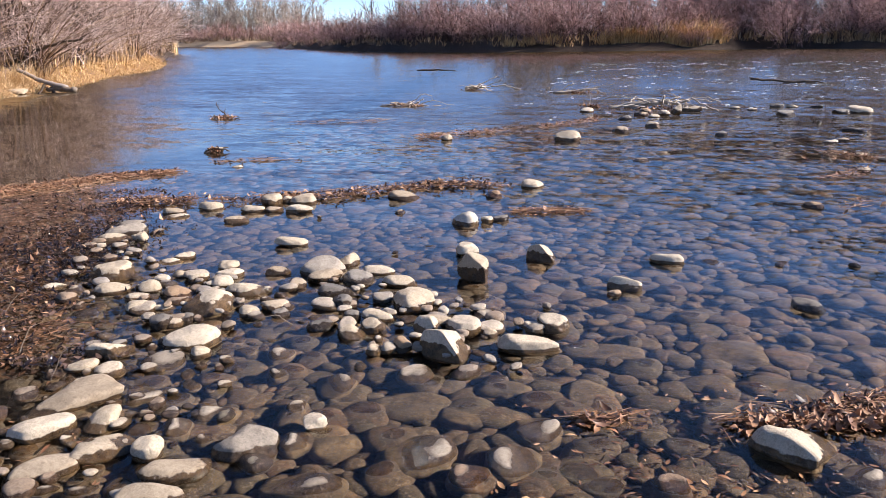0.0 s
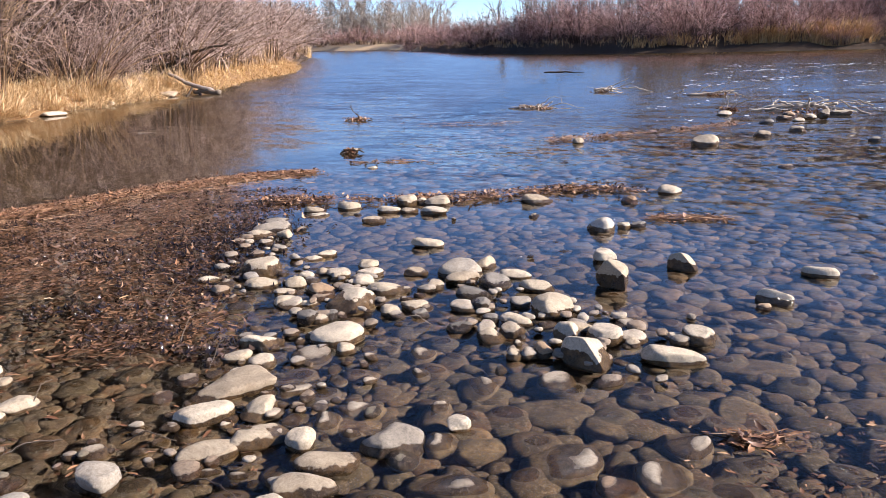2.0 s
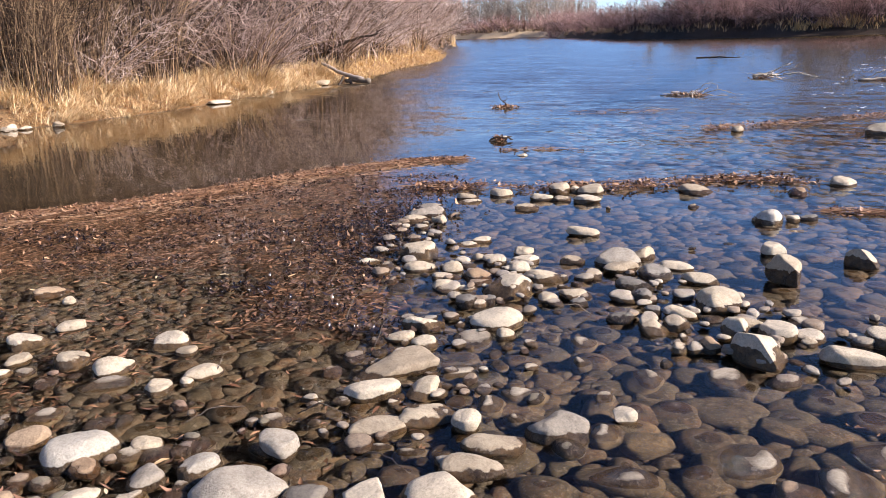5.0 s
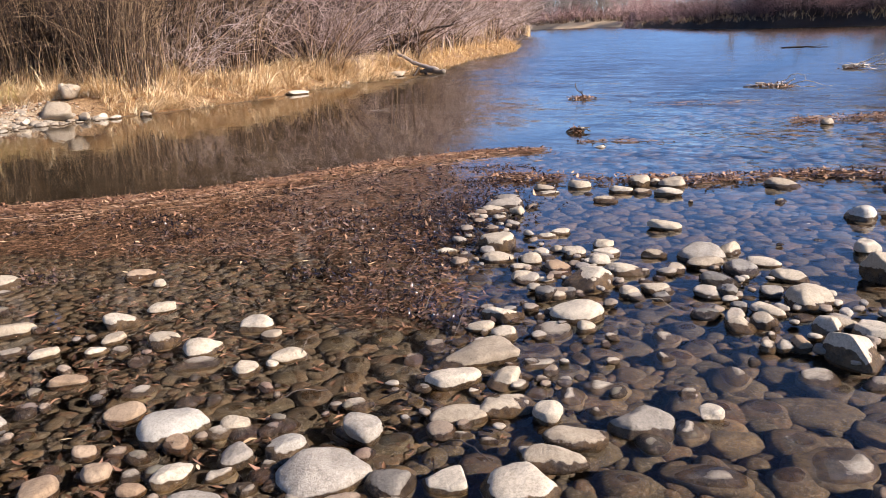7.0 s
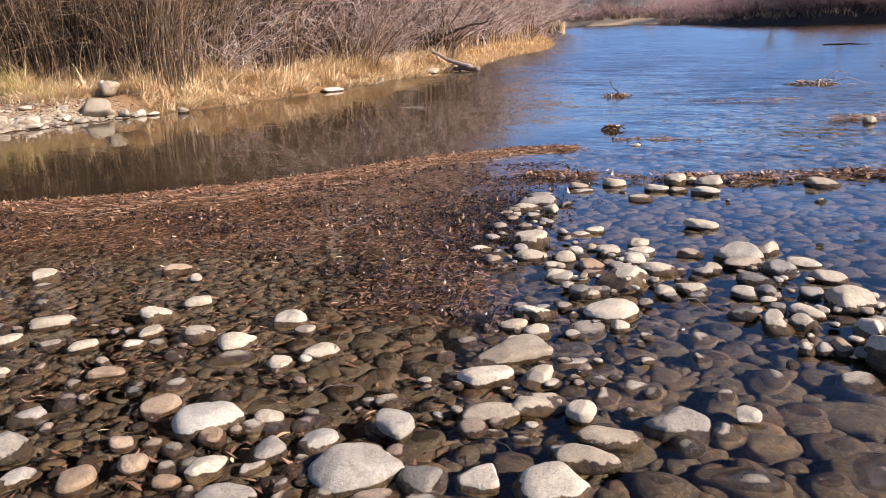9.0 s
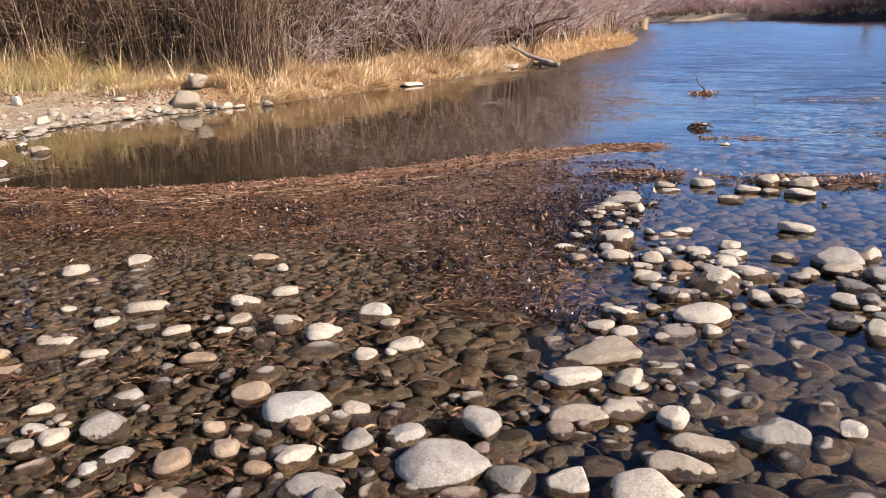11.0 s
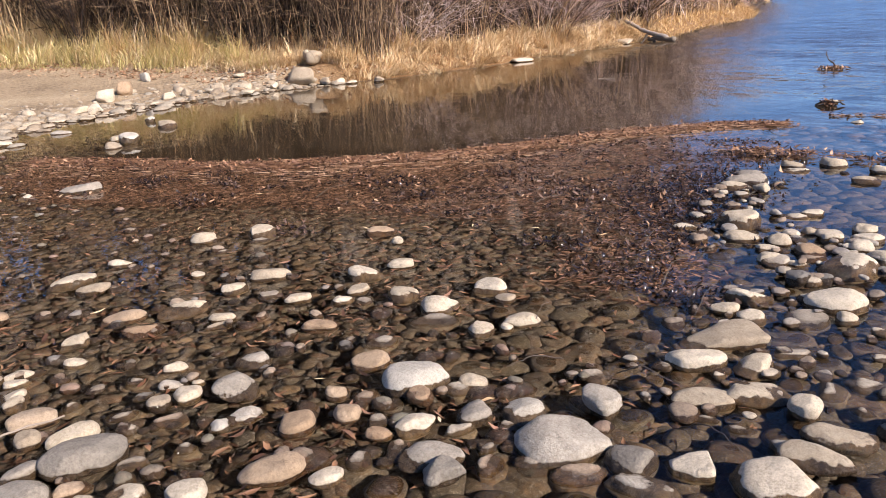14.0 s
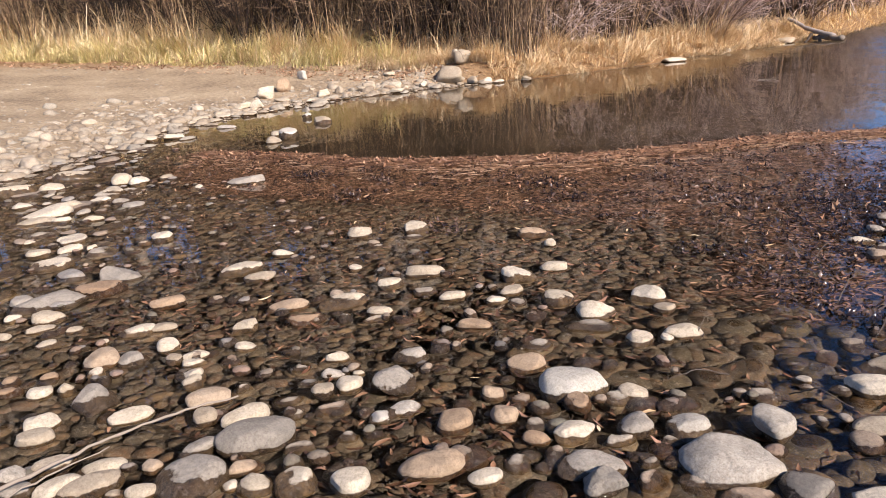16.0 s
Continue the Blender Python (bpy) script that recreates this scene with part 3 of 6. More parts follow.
stone(0.37, 5.13, 0.21, 0.199, 0.11, 0, "p", broken=((-148, 12, 0.15), (100, 35, 0.5))); stone(-0.07, 7.19, 0.149, 0.149, 0.065, 4, "o")
stone(0.26, 7.74, 0.213, 0.213, 0.075, 1, "p"); stone(-0.87, 7.09, 0.298, 0.164, 0.074, 10, "p")
stone(-0.06, 6.18, 0.095, 0.095, 0.050, 4, "p"); stone(0.04, 6.26, 0.140, 0.077, 0.044, 3, "d")
stone(-1.00, 11.23, 0.156, 0.156, 0.094, 7, "p"); stone(0.68, 11.26, 0.347, 0.347, 0.160, -2, "p")
stone(1.48, 12.27, 0.238, 0.238, 0.101, -5, "p"); stone(2.04, 13.06, 0.272, 0.272, 0.088, -7, "p")
stone(1.70, 14.17, 0.255, 0.238, 0.082, -5, "d"); stone(1.12, 15.53, 0.257, 0.257, 0.091, -3, "p")
stone(2.83, 11.86, 0.167, 0.167, 0.076, -12, "d"); stone(2.16, 15.09, 0.262, 0.262, 0.127, -7, "o")
stone(5.90, 15.32, 0.449, 0.294, 0.144, -20, "p"); stone(5.63, 15.28, 0.391, 0.215, 0.088, -19, "d")
stone(4.53, 14.89, 0.320, 0.277, 0.102, -16, "d"); stone(4.82, 12.48, 0.366, 0.201, 0.069, -20, "d")
stone(1.16, 5.16, 0.218, 0.120, 0.062, -9, "p"); stone(0.85, 4.56, 0.2, 0.150, 0.07, -6, "p", broken=((-150, 28, 0.2),))
stone(0.78, 4.45, 0.079, 0.079, 0.031, -5, "o"); stone(1.78, 4.29, 0.221, 0.122, 0.047, -19, "da")
stone(0.41, 4.19, 0.048, 0.048, 0.028, -0, "g"); stone(0.33, 3.90, 0.117, 0.064, 0.022, 1, "p")
stone(0.44, 3.90, 0.159, 0.159, 0.065, -1, "p"); stone(0.31, 3.61, 0.33, 0.159, 0.081, -4, "a")
stone(1.27, 2.77, 0.310, 0.250, 0.085, -10, "a"); stone(1.44, 2.62, 0.181, 0.217, 0.020, -23, "c")
stone(2.58, 6.93, 0.176, 0.123, 0.056, -18, "o"); stone(-1.46, 2.86, 0.374, 0.206, 0.072, 34, "a")
stone(-1.42, 2.59, 0.230, 0.126, 0.069, 37, "p"); stone(-1.23, 2.69, 0.159, 0.159, 0.060, 33, "a")
stone(-1.13, 2.50, 0.251, 0.138, 0.055, 33, "p"); stone(-0.96, 2.49, 0.115, 0.115, 0.069, 30, "p")
stone(-1.27, 2.35, 0.244, 0.134, 0.045, 37, "p"); stone(-1.21, 2.93, 0.204, 0.160, 0.020, 30, "c")
stone(-0.86, 2.83, 0.202, 0.157, 0.020, 25, "c"); stone(-0.96, 2.70, 0.132, 0.159, 0.020, 28, "c")
stone(-0.64, 2.57, 0.226, 0.212, 0.072, 23, "ga"); stone(-0.49, 2.64, 0.113, 0.136, 0.020, 20, "c")
stone(-0.44, 2.76, 0.089, 0.089, 0.046, 18, "a"); stone(-0.56, 2.91, 0.105, 0.126, 0.020, 19, "c")
stone(-0.82, 2.62, 0.101, 0.069, 0.020, 26, "c"); stone(-0.80, 2.37, 0.237, 0.130, 0.063, 28, "p")
stone(-0.46, 3.14, 0.177, 0.212, 0.020, 16, "c"); stone(-0.80, 3.43, 0.134, 0.161, 0.020, 20, "c")
stone(-0.74, 3.22, 0.086, 0.103, 0.020, 20, "c"); stone(-0.15, 3.27, 0.166, 0.199, 0.020, 10, "c")
stone(0.30, 2.60, 0.201, 0.241, 0.020, 2, "c"); stone(0.17, 2.49, 0.168, 0.175, 0.020, 5, "oc")
stone(-0.04, 2.62, 0.299, 0.275, 0.020, 10, "c"); stone(0.37, 2.83, 0.215, 0.240, 0.020, 0, "dc")
stone(-0.37, 2.38, 0.292, 0.146, 0.020, 19, "c"); stone(-1.19, 2.25, 0.103, 0.073, 0.020, 37, "c")
stone(-1.07, 2.27, 0.142, 0.091, 0.020, 34, "c"); stone(0.80, 2.50, 0.152, 0.120, 0.020, -10, "oc")
stone(1.25, 3.70, 0.343, 0.304, -0.012, -14, "os"); stone(0.69, 3.65, 0.362, 0.207, -0.012, -5, "gs")
stone(-0.10, 3.02, 0.317, 0.261, -0.012, 10, "os"); stone(0.10, 2.94, 0.237, 0.155, -0.012, 6, "os")
stone(-0.34, 2.68, 0.234, 0.194, -0.012, 16, "s"); stone(-0.38, 2.93, 0.253, 0.166, -0.012, 16, "s")
stone(1.37, 3.31, 0.342, 0.231, -0.012, -17, "s"); stone(1.08, 3.34, 0.243, 0.187, -0.012, -12, "os")
stone(0.24, 3.20, 0.243, 0.138, -0.012, 3, "s"); stone(0.59, 3.19, 0.205, 0.246, -0.012, -4, "os")
stone(-4.55, 2.57, 0.179, 0.179, 0.074, 61, "p"); stone(-4.46, 2.48, 0.158, 0.079, 0.020, 61, "c")
stone(-4.76, 2.25, 0.169, 0.169, 0.070, 65, "p"); stone(-4.44, 2.21, 0.161, 0.106, 0.020, 64, "c")
stone(-3.92, 3.07, 0.214, 0.118, 0.059, 52, "o"); stone(-3.67, 2.99, 0.072, 0.072, 0.041, 51, "p")
stone(-4.69, 1.68, 0.162, 0.089, 0.043, 71, "p"); stone(-4.32, 1.37, 0.187, 0.103, 0.058, 73, "p")
stone(-4.54, 1.34, 0.266, 0.146, 0.059, 74, "p"); stone(-3.74, 2.13, 0.234, 0.129, 0.065, 61, "p")
stone(-4.11, 1.88, 0.082, 0.082, 0.027, 66, "p"); stone(-3.70, 1.88, 0.145, 0.105, 0.047, 63, "p")
stone(-3.62, 1.55, 0.245, 0.135, 0.057, 67, "p"); stone(-3.78, 1.31, 0.228, 0.125, 0.052, 71, "o")
stone(-3.36, 1.62, 0.130, 0.071, 0.040, 65, "p"); stone(-3.31, 1.57, 0.128, 0.070, 0.018, 65, "p")
stone(-3.52, 1.30, 0.208, 0.114, 0.042, 70, "o"); stone(-2.92, 1.88, 0.173, 0.095, 0.035, 58, "o")
stone(-3.62, 1.02, 0.153, 0.095, 0.049, 74, "a"); stone(-3.28, 1.78, 0.097, 0.116, 0.020, 62, "oc")
stone(-3.50, 1.96, 0.127, 0.091, 0.020, 61, "c"); stone(-3.29, 2.01, 0.142, 0.078, 0.042, 59, "p")
stone(-3.10, 2.15, 0.112, 0.061, 0.034, 56, "p"); stone(-3.32, 2.46, 0.210, 0.141, 0.067, 54, "p")
stone(-3.30, 2.70, 0.155, 0.101, 0.050, 51, "p"); stone(-3.16, 2.29, 0.129, 0.092, 0.041, 54, "p")
stone(-3.03, 2.22, 0.097, 0.116, 0.020, 54, "c"); stone(-2.91, 2.38, 0.165, 0.165, 0.056, 51, "p")
stone(-2.67, 2.41, 0.190, 0.190, 0.071, 48, "p"); stone(-2.65, 2.74, 0.186, 0.186, 0.065, 44, "p")
stone(-2.48, 2.66, 0.108, 0.080, 0.034, 43, "p"); stone(-2.57, 2.26, 0.254, 0.156, 0.020, 49, "c")
stone(-2.22, 2.49, 0.175, 0.096, 0.050, 42, "p"); stone(-2.30, 2.31, 0.122, 0.122, 0.041, 45, "p")
stone(-2.23, 2.40, 0.062, 0.062, 0.030, 43, "p"); stone(-2.56, 1.94, 0.181, 0.147, 0.020, 53, "c")
stone(-2.43, 1.79, 0.171, 0.142, 0.055, 54, "o"); stone(-2.15, 1.78, 0.268, 0.224, 0.086, 51, "w")
stone(-2.04, 1.71, 0.103, 0.103, 0.052, 51, "od"); stone(-1.99, 1.85, 0.126, 0.111, 0.020, 47, "c")
stone(-1.98, 1.93, 0.118, 0.088, 0.038, 46, "p"); stone(-1.79, 1.74, 0.125, 0.125, 0.057, 46, "g")
stone(-1.67, 1.87, 0.156, 0.156, 0.060, 42, "w"); stone(-1.44, 1.80, 0.325, 0.240, 0.085, 39, "g")
stone(-1.49, 2.06, 0.152, 0.152, 0.091, 36, "ga"); stone(-2.31, 1.53, 0.096, 0.096, 0.040, 57, "o")
stone(-2.22, 1.60, 0.110, 0.132, 0.020, 55, "oc"); stone(-2.14, 1.45, 0.101, 0.101, 0.049, 56, "o")
stone(-2.03, 1.51, 0.094, 0.113, 0.020, 54, "c"); stone(-1.89, 1.55, 0.154, 0.123, 0.049, 51, "a")
stone(-1.78, 1.65, 0.136, 0.097, 0.020, 48, "ac"); stone(-1.95, 1.44, 0.097, 0.063, 0.031, 54, "o")
stone(-1.85, 1.44, 0.076, 0.091, 0.020, 53, "oc"); stone(-1.88, 1.30, 0.111, 0.133, 0.020, 56, "c")
stone(-1.70, 1.45, 0.213, 0.117, 0.057, 50, "g"); stone(-1.61, 1.42, 0.140, 0.140, 0.067, 49, "ga")
stone(-1.64, 1.63, 0.093, 0.106, 0.020, 46, "c"); stone(-1.54, 1.55, 0.116, 0.139, 0.020, 45, "oc")
stone(-1.46, 1.65, 0.100, 0.071, 0.020, 42, "c"); stone(-1.31, 1.70, 0.194, 0.134, 0.020, 38, "oc")
stone(-1.65, 1.76, 0.087, 0.104, 0.020, 44, "c"); stone(-1.23, 1.86, 0.169, 0.169, 0.056, 34, "g")
stone(-1.12, 1.77, 0.231, 0.127, 0.035, 33, "g"); stone(-1.08, 1.95, 0.143, 0.143, 0.050, 30, "a")
stone(-0.85, 2.02, 0.254, 0.205, 0.081, 23, "p"); stone(-0.82, 2.22, 0.234, 0.129, 0.058, 21, "p")
stone(-2.74, 0.71, 0.185, 0.105, 0.059, 76, "p"); stone(-2.55, 0.68, 0.281, 0.169, 0.090, 75, "g")
stone(-2.61, 1.28, 0.187, 0.187, 0.100, 64, "ga"); stone(-2.83, 1.47, 0.160, 0.137, 0.051, 63, "g")
stone(-2.44, 1.20, 0.169, 0.093, 0.026, 64, "g"); stone(-2.22, 1.29, 0.140, 0.140, 0.051, 60, "o")
stone(-2.43, 1.10, 0.083, 0.083, 0.027, 66, "wa"); stone(-2.73, 1.02, 0.094, 0.094, 0.050, 70, "p")
stone(-2.87, 1.14, 0.118, 0.065, 0.034, 69, "g"); stone(-2.73, 1.13, 0.112, 0.112, 0.045, 68, "p")
stone(-2.82, 1.22, 0.054, 0.041, 0.018, 67, "p"); stone(-3.05, 1.06, 0.110, 0.119, 0.020, 71, "c")
stone(-3.02, 1.22, 0.106, 0.077, 0.034, 68, "p"); stone(-3.40, 0.95, 0.105, 0.065, 0.034, 75, "p")
stone(-3.31, 0.85, 0.090, 0.108, 0.020, 76, "oc"); stone(-2.88, 1.02, 0.082, 0.045, 0.018, 71, "d")
stone(-2.62, 1.00, 0.141, 0.099, 0.020, 69, "oc"); stone(-2.68, 0.87, 0.098, 0.109, 0.020, 72, "c")
stone(-3.01, 0.79, 0.095, 0.079, 0.020, 76, "c"); stone(-2.43, 0.78, 0.112, 0.060, 0.020, 73, "c")
stone(-2.02, 1.06, 0.220, 0.137, 0.070, 63, "o"); stone(-1.86, 1.16, 0.116, 0.079, 0.037, 59, "p")
stone(-2.38, 0.95, 0.102, 0.076, 0.020, 69, "c"); stone(-4.34, 0.06, 0.062, 0.062, 0.037, 88, "p")
stone(-4.35, 0.23, 0.156, 0.086, 0.027, 86, "p"); stone(-4.21, 0.37, 0.106, 0.059, 0.026, 84, "p")
stone(-3.96, 0.60, 0.188, 0.103, 0.035, 80, "p"); stone(-3.92, 0.72, 0.130, 0.071, 0.034, 78, "p")
stone(-3.65, 0.67, 0.102, 0.102, 0.061, 78, "p"); stone(-3.93, 0.44, 0.057, 0.057, 0.024, 82, "p")
stone(-4.09, 0.24, 0.162, 0.089, 0.026, 86, "p"); stone(-3.69, 0.39, 0.160, 0.160, 0.068, 83, "o")
stone(-3.61, 0.49, 0.111, 0.111, 0.045, 81, "g"); stone(-3.58, 0.34, 0.079, 0.079, 0.027, 83, "p")
stone(-3.47, 0.65, 0.078, 0.078, 0.042, 78, "p"); stone(-3.46, 0.74, 0.130, 0.071, 0.036, 76, "p")
stone(-3.39, 0.71, 0.110, 0.060, 0.027, 77, "p"); stone(-3.25, 0.66, 0.110, 0.110, 0.052, 77, "p")
stone(-3.18, 0.64, 0.089, 0.089, 0.041, 77, "p"); stone(-3.00, 0.65, 0.176, 0.122, 0.056, 76, "o")
stone(-3.67, 0.17, 0.080, 0.052, 0.026, 86, "o"); stone(-3.73, 0.03, 0.081, 0.081, 0.031, 88, "o")
stone(-3.61, 0.01, 0.105, 0.062, 0.034, 89, "o"); stone(-3.52, 0.11, 0.103, 0.103, 0.038, 87, "p")
stone(-3.47, 0.20, 0.081, 0.081, 0.048, 85, "a"); stone(-3.25, 0.28, 0.162, 0.162, 0.097, 84, "ga")
stone(-3.05, 0.37, 0.171, 0.094, 0.037, 81, "p"); stone(-2.84, 0.59, 0.098, 0.098, 0.046, 76, "p")
stone(-2.63, 0.50, 0.143, 0.079, 0.045, 77, "g"); stone(-2.47, 0.42, 0.237, 0.237, 0.080, 78, "g")
stone(-3.22, 0.08, 0.130, 0.112, 0.042, 87, "p"); stone(-3.09, 0.04, 0.137, 0.089, 0.044, 88, "p")
stone(-2.86, -0.06, 0.096, 0.096, 0.058, 90, "g"); stone(-2.85, 0.07, 0.150, 0.082, 0.036, 87, "p")
stone(-2.74, 0.19, 0.187, 0.103, 0.035, 84, "p"); stone(-2.68, 0.05, 0.159, 0.087, 0.049, 87, "p")
stone(-2.63, 0.14, 0.220, 0.121, 0.048, 85, "p"); stone(-2.77, -0.06, 0.115, 0.100, 0.037, 90, "g")
stone(-2.49, 0.27, 0.107, 0.064, 0.034, 82, "p"); stone(-2.42, 0.59, 0.126, 0.069, 0.033, 74, "o")
stone(-2.30, 0.57, 0.120, 0.120, 0.039, 74, "p"); stone(-2.23, 0.68, 0.141, 0.141, 0.047, 70, "p")
stone(-2.11, 0.82, 0.126, 0.126, 0.051, 66, "p"); stone(-2.62, 0.34, 0.071, 0.071, 0.032, 81, "o")
stone(-2.54, 0.20, 0.069, 0.049, 0.022, 84, "p"); stone(-2.80, 0.90, 0.133, 0.095, 0.020, 70, "c")
stone(-2.35, 0.51, 0.057, 0.057, 0.023, 75, "p"); stone(-4.76, 0.32, 0.402, 0.221, 0.068, 85, "g")
stone(-4.75, 0.59, 0.278, 0.153, 0.071, 82, "o"); stone(-4.99, 0.75, 0.247, 0.247, 0.079, 80, "ga")
stone(-4.48, 0.28, 0.175, 0.131, 0.056, 85, "p"); stone(-4.62, 0.13, 0.099, 0.099, 0.033, 87, "p")
stone(-5.54, 0.45, 0.273, 0.150, 0.068, 84, "p"); stone(-5.87, 0.61, 0.166, 0.091, 0.049, 83, "p")
stone(-6.20, 0.67, 0.188, 0.104, 0.043, 83, "p"); stone(-5.93, 0.42, 0.159, 0.130, 0.051, 85, "p")
stone(-5.77, 0.73, 0.082, 0.082, 0.049, 82, "p"); stone(-7.23, 0.64, 0.428, 0.235, 0.102, 84, "p")
stone(-7.05, 0.55, 0.344, 0.189, 0.040, 85, "p"); stone(-7.42, 0.81, 0.312, 0.172, 0.072, 83, "p")
stone(-8.50, 0.57, 0.384, 0.211, 0.112, 86, "p"); stone(-8.52, 0.88, 0.238, 0.220, 0.076, 83, "p")
stone(-6.93, 0.71, 0.171, 0.094, 0.043, 83, "p"); stone(-7.50, 1.09, 0.291, 0.160, 0.042, 81, "p")
stone(-7.77, 1.28, 0.219, 0.215, 0.070, 80, "p"); stone(-6.78, 0.93, 0.168, 0.092, 0.043, 81, "p")
stone(-5.73, 1.19, 0.144, 0.144, 0.060, 77, "p"); stone(-6.32, 0.44, 0.134, 0.074, 0.035, 85, "p")
stone(-7.34, 1.93, 0.143, 0.143, 0.046, 75, "p"); stone(-7.24, 2.36, 0.371, 0.204, 0.083, 71, "g")
stone(-4.25, 0.83, 0.186, 0.108, 0.060, 78, "o"); stone(-9.65, 3.82, 0.252, 0.252, 0.144, 68, "w")
stone(-9.49, 3.55, 0.211, 0.211, 0.087, 69, "p"); stone(-10.06, 3.82, 0.150, 0.150, 0.069, 69, "p")
stone(-10.70, 4.79, 0.268, 0.268, 0.102, 65, "p"); stone(-11.53, 4.92, 0.148, 0.148, 0.089, 66, "w")
stone(-11.58, 3.67, 0.296, 0.163, 0.054, 72, "g"); stone(-11.12, 2.77, 0.279, 0.154, 0.087, 76, "p")
stone(-11.20, 2.50, 0.239, 0.183, 0.077, 77, "p"); stone(-14.78, 2.81, 0.261, 0.216, 0.084, 79, "p")
stone(-8.21, 1.46, 0.203, 0.203, 0.117, 79, "p"); stone(-8.06, 1.59, 0.200, 0.200, 0.088, 78, "p")
stone(-8.10, 1.87, 0.145, 0.145, 0.052, 76, "p"); stone(-9.02, 1.16, 0.472, 0.260, 0.092, 82, "p")
stone(-13.57, 1.86, 0.286, 0.157, 0.084, 82, "p"); stone(-12.43, 2.00, 0.306, 0.168, 0.077, 80, "p")
stone(-12.29, 2.26, 0.261, 0.143, 0.078, 79, "p")
# stones and slabs under the driftwood in the riffle
for row in (
        (2.06, 14.85, 0.340, 0.240, 0.110, -8, "oa"),
        (2.24, 14.54, 0.260, 0.200, 0.090, 12, "p"),
        (2.45, 14.85, 0.300, 0.240, 0.150, -20, "pa"),
        (2.66, 14.85, 0.230, 0.200, 0.280, 4, "pa"),
        (3.02, 15.70, 0.620, 0.300, 0.140, -10, "pa"),
        (3.98, 16.35, 0.280, 0.180, 0.080, 0, "p"),
        (4.22, 15.97, 0.260, 0.180, 0.070, 15, "p"),
        (4.84, 16.60, 0.420, 0.300, 0.160, -18, "da"),
        (5.12, 16.55, 0.360, 0.260, 0.120, 8, "p"),
        (5.52, 16.58, 0.460, 0.260, 0.100, -12, "da"),
        (4.08, 11.15, 0.260, 0.150, 0.060, -14, "p"),
        (4.29, 11.33, 0.220, 0.140, 0.070, -14, "o"),
        (4.02, 9.92, 0.200, 0.150, 0.060, 6, "p"),
        (4.13, 9.57, 0.170, 0.130, 0.060, -22, "pa"),
        (3.64, 8.77, 0.180, 0.140, 0.080, -6, "p"),
        (-3.80, 9.92, 0.170, 0.140, 0.100, 20, "pa"),
        (-3.08, 8.72, 0.190, 0.110, 0.040, 10, "p"),
        (2.49, 6.76, 0.300, 0.240, -0.012, 0, "s"),
):
    x, y, w, d, h, turn, kind = row
    stone(x, y, w * 0.78, d * 0.78, h * (0.5 if x > 3.5 and y > 14 else 0.72), turn, kind, "riffle_stone", "stones in the riffle")

# ---- cobbles of the bed ----
MAT = [(-9.3, 2.6), (-8.2, 3.2), (-7.2, 3.55), (-6.6, 4.0), (-5.4, 5.2), (-4.0, 7.6), (-3.2, 7.3), (-3.1, 6.0), (-2.7, 5.0), (-2.45, 4.3), (-2.1, 3.8), (-1.9, 3.2), (-2.5, 3.1), (-3.0, 4.1), (-4.3, 3.5), (-5.5, 3.0), (-7.0, 2.0), (-8.4, 1.9)]
VARIANTS = [worn(3, 900 + i, 3, 0.09, 0.9, egg=0.2) for i in range(12)]
SMALL = [worn(2, 950 + i, 3, 0.12, 0.88, egg=0.2) for i in range(10)]


def bed_sites():
    """Where cobbles lie on the bed, and their widths: small to the near bank's side, large in the stream."""
    out = []
    for x0, x1, y0, y1, step, w0, w1, coarse in ((-8.0, -0.4, -0.5, 4.6, 0.058, 0.05, 0.12, False), (-2.6, 3.8, 0.6, 6.4, 0.105, 0.1, 0.25, True), (-2.6, 3.8, 0.8, 6.4, 0.07, 0.05, 0.11, True),
                                                 (-13.5, -8.0, -0.6, 4.6, 0.1, 0.08, 0.16, False), (-4.4, 8.5, 6.4, 13.5, 0.19, 0.16, 0.3, False), (3.8, 8.5, 1.5, 6.4, 0.15, 0.13, 0.26, False), (-0.5, 3.9, -1.0, 0.85, 0.115, 0.09, 0.22, False), (3.7, 8.5, -1.0, 1.6, 0.15, 0.12, 0.26, False), (-5.0, -0.4, -1.0, -0.45, 0.1, 0.05, 0.13, False)):
        a, b = np.meshgrid(np.arange(x0, x1, step), np.arange(y0, y1, step), indexing="ij")
        a = a.ravel() + rng.uniform(-0.5, 0.5, a.size) * step
        b = b.ravel() + rng.uniform(-0.5, 0.5, b.size) * step
        keep = np.hypot(a + 0.1, b) < 15
        stream = smooth(-2.3, -1.1, a + 0.2 * b)
        if step < 0.12 and y1 > 4:
            keep &= rng.uniform(size=a.size) < (stream if coarse else np.where(a > -4.5, 1 - stream * 0.3, 0.9))
        w = w0 + (w1 - w0) * rng.uniform(size=a.size) ** 2.0
        keep &= ~inside(MAT, a, b) | (rng.uniform(size=a.size) < np.where(a > -5.0, 0.7, 0.1))
        keep &= ~((straw_side(a, b) > 0.1) & (a < -3.2) & (a > -9.3)) & (left_land(a, b) < 1.2)
        out.append(np.stack([a, b, w], 1)[keep])
    return np.concatenate(out)


sites = bed_sites()
order = np.argsort(np.hypot(sites[:, 0] + 0.6, sites[:, 1] - 2.4) - sites[:, 2])
picked = [i for i in order if sites[i, 2] > 0.115][:290]
rest = np.setdiff1d(np.arange(len(sites)), picked)
cobble_meshes = []
for v, q in VARIANTS:
    me = bpy.data.meshes.new("cobble")
    me.from_pydata([tuple(p) for p in v], [], [tuple(p) for p in q])
    me.polygons.foreach_set("use_smooth", [True] * len(me.polygons))
    me.materials.append(COBBLE)
    cobble_meshes.append(me)


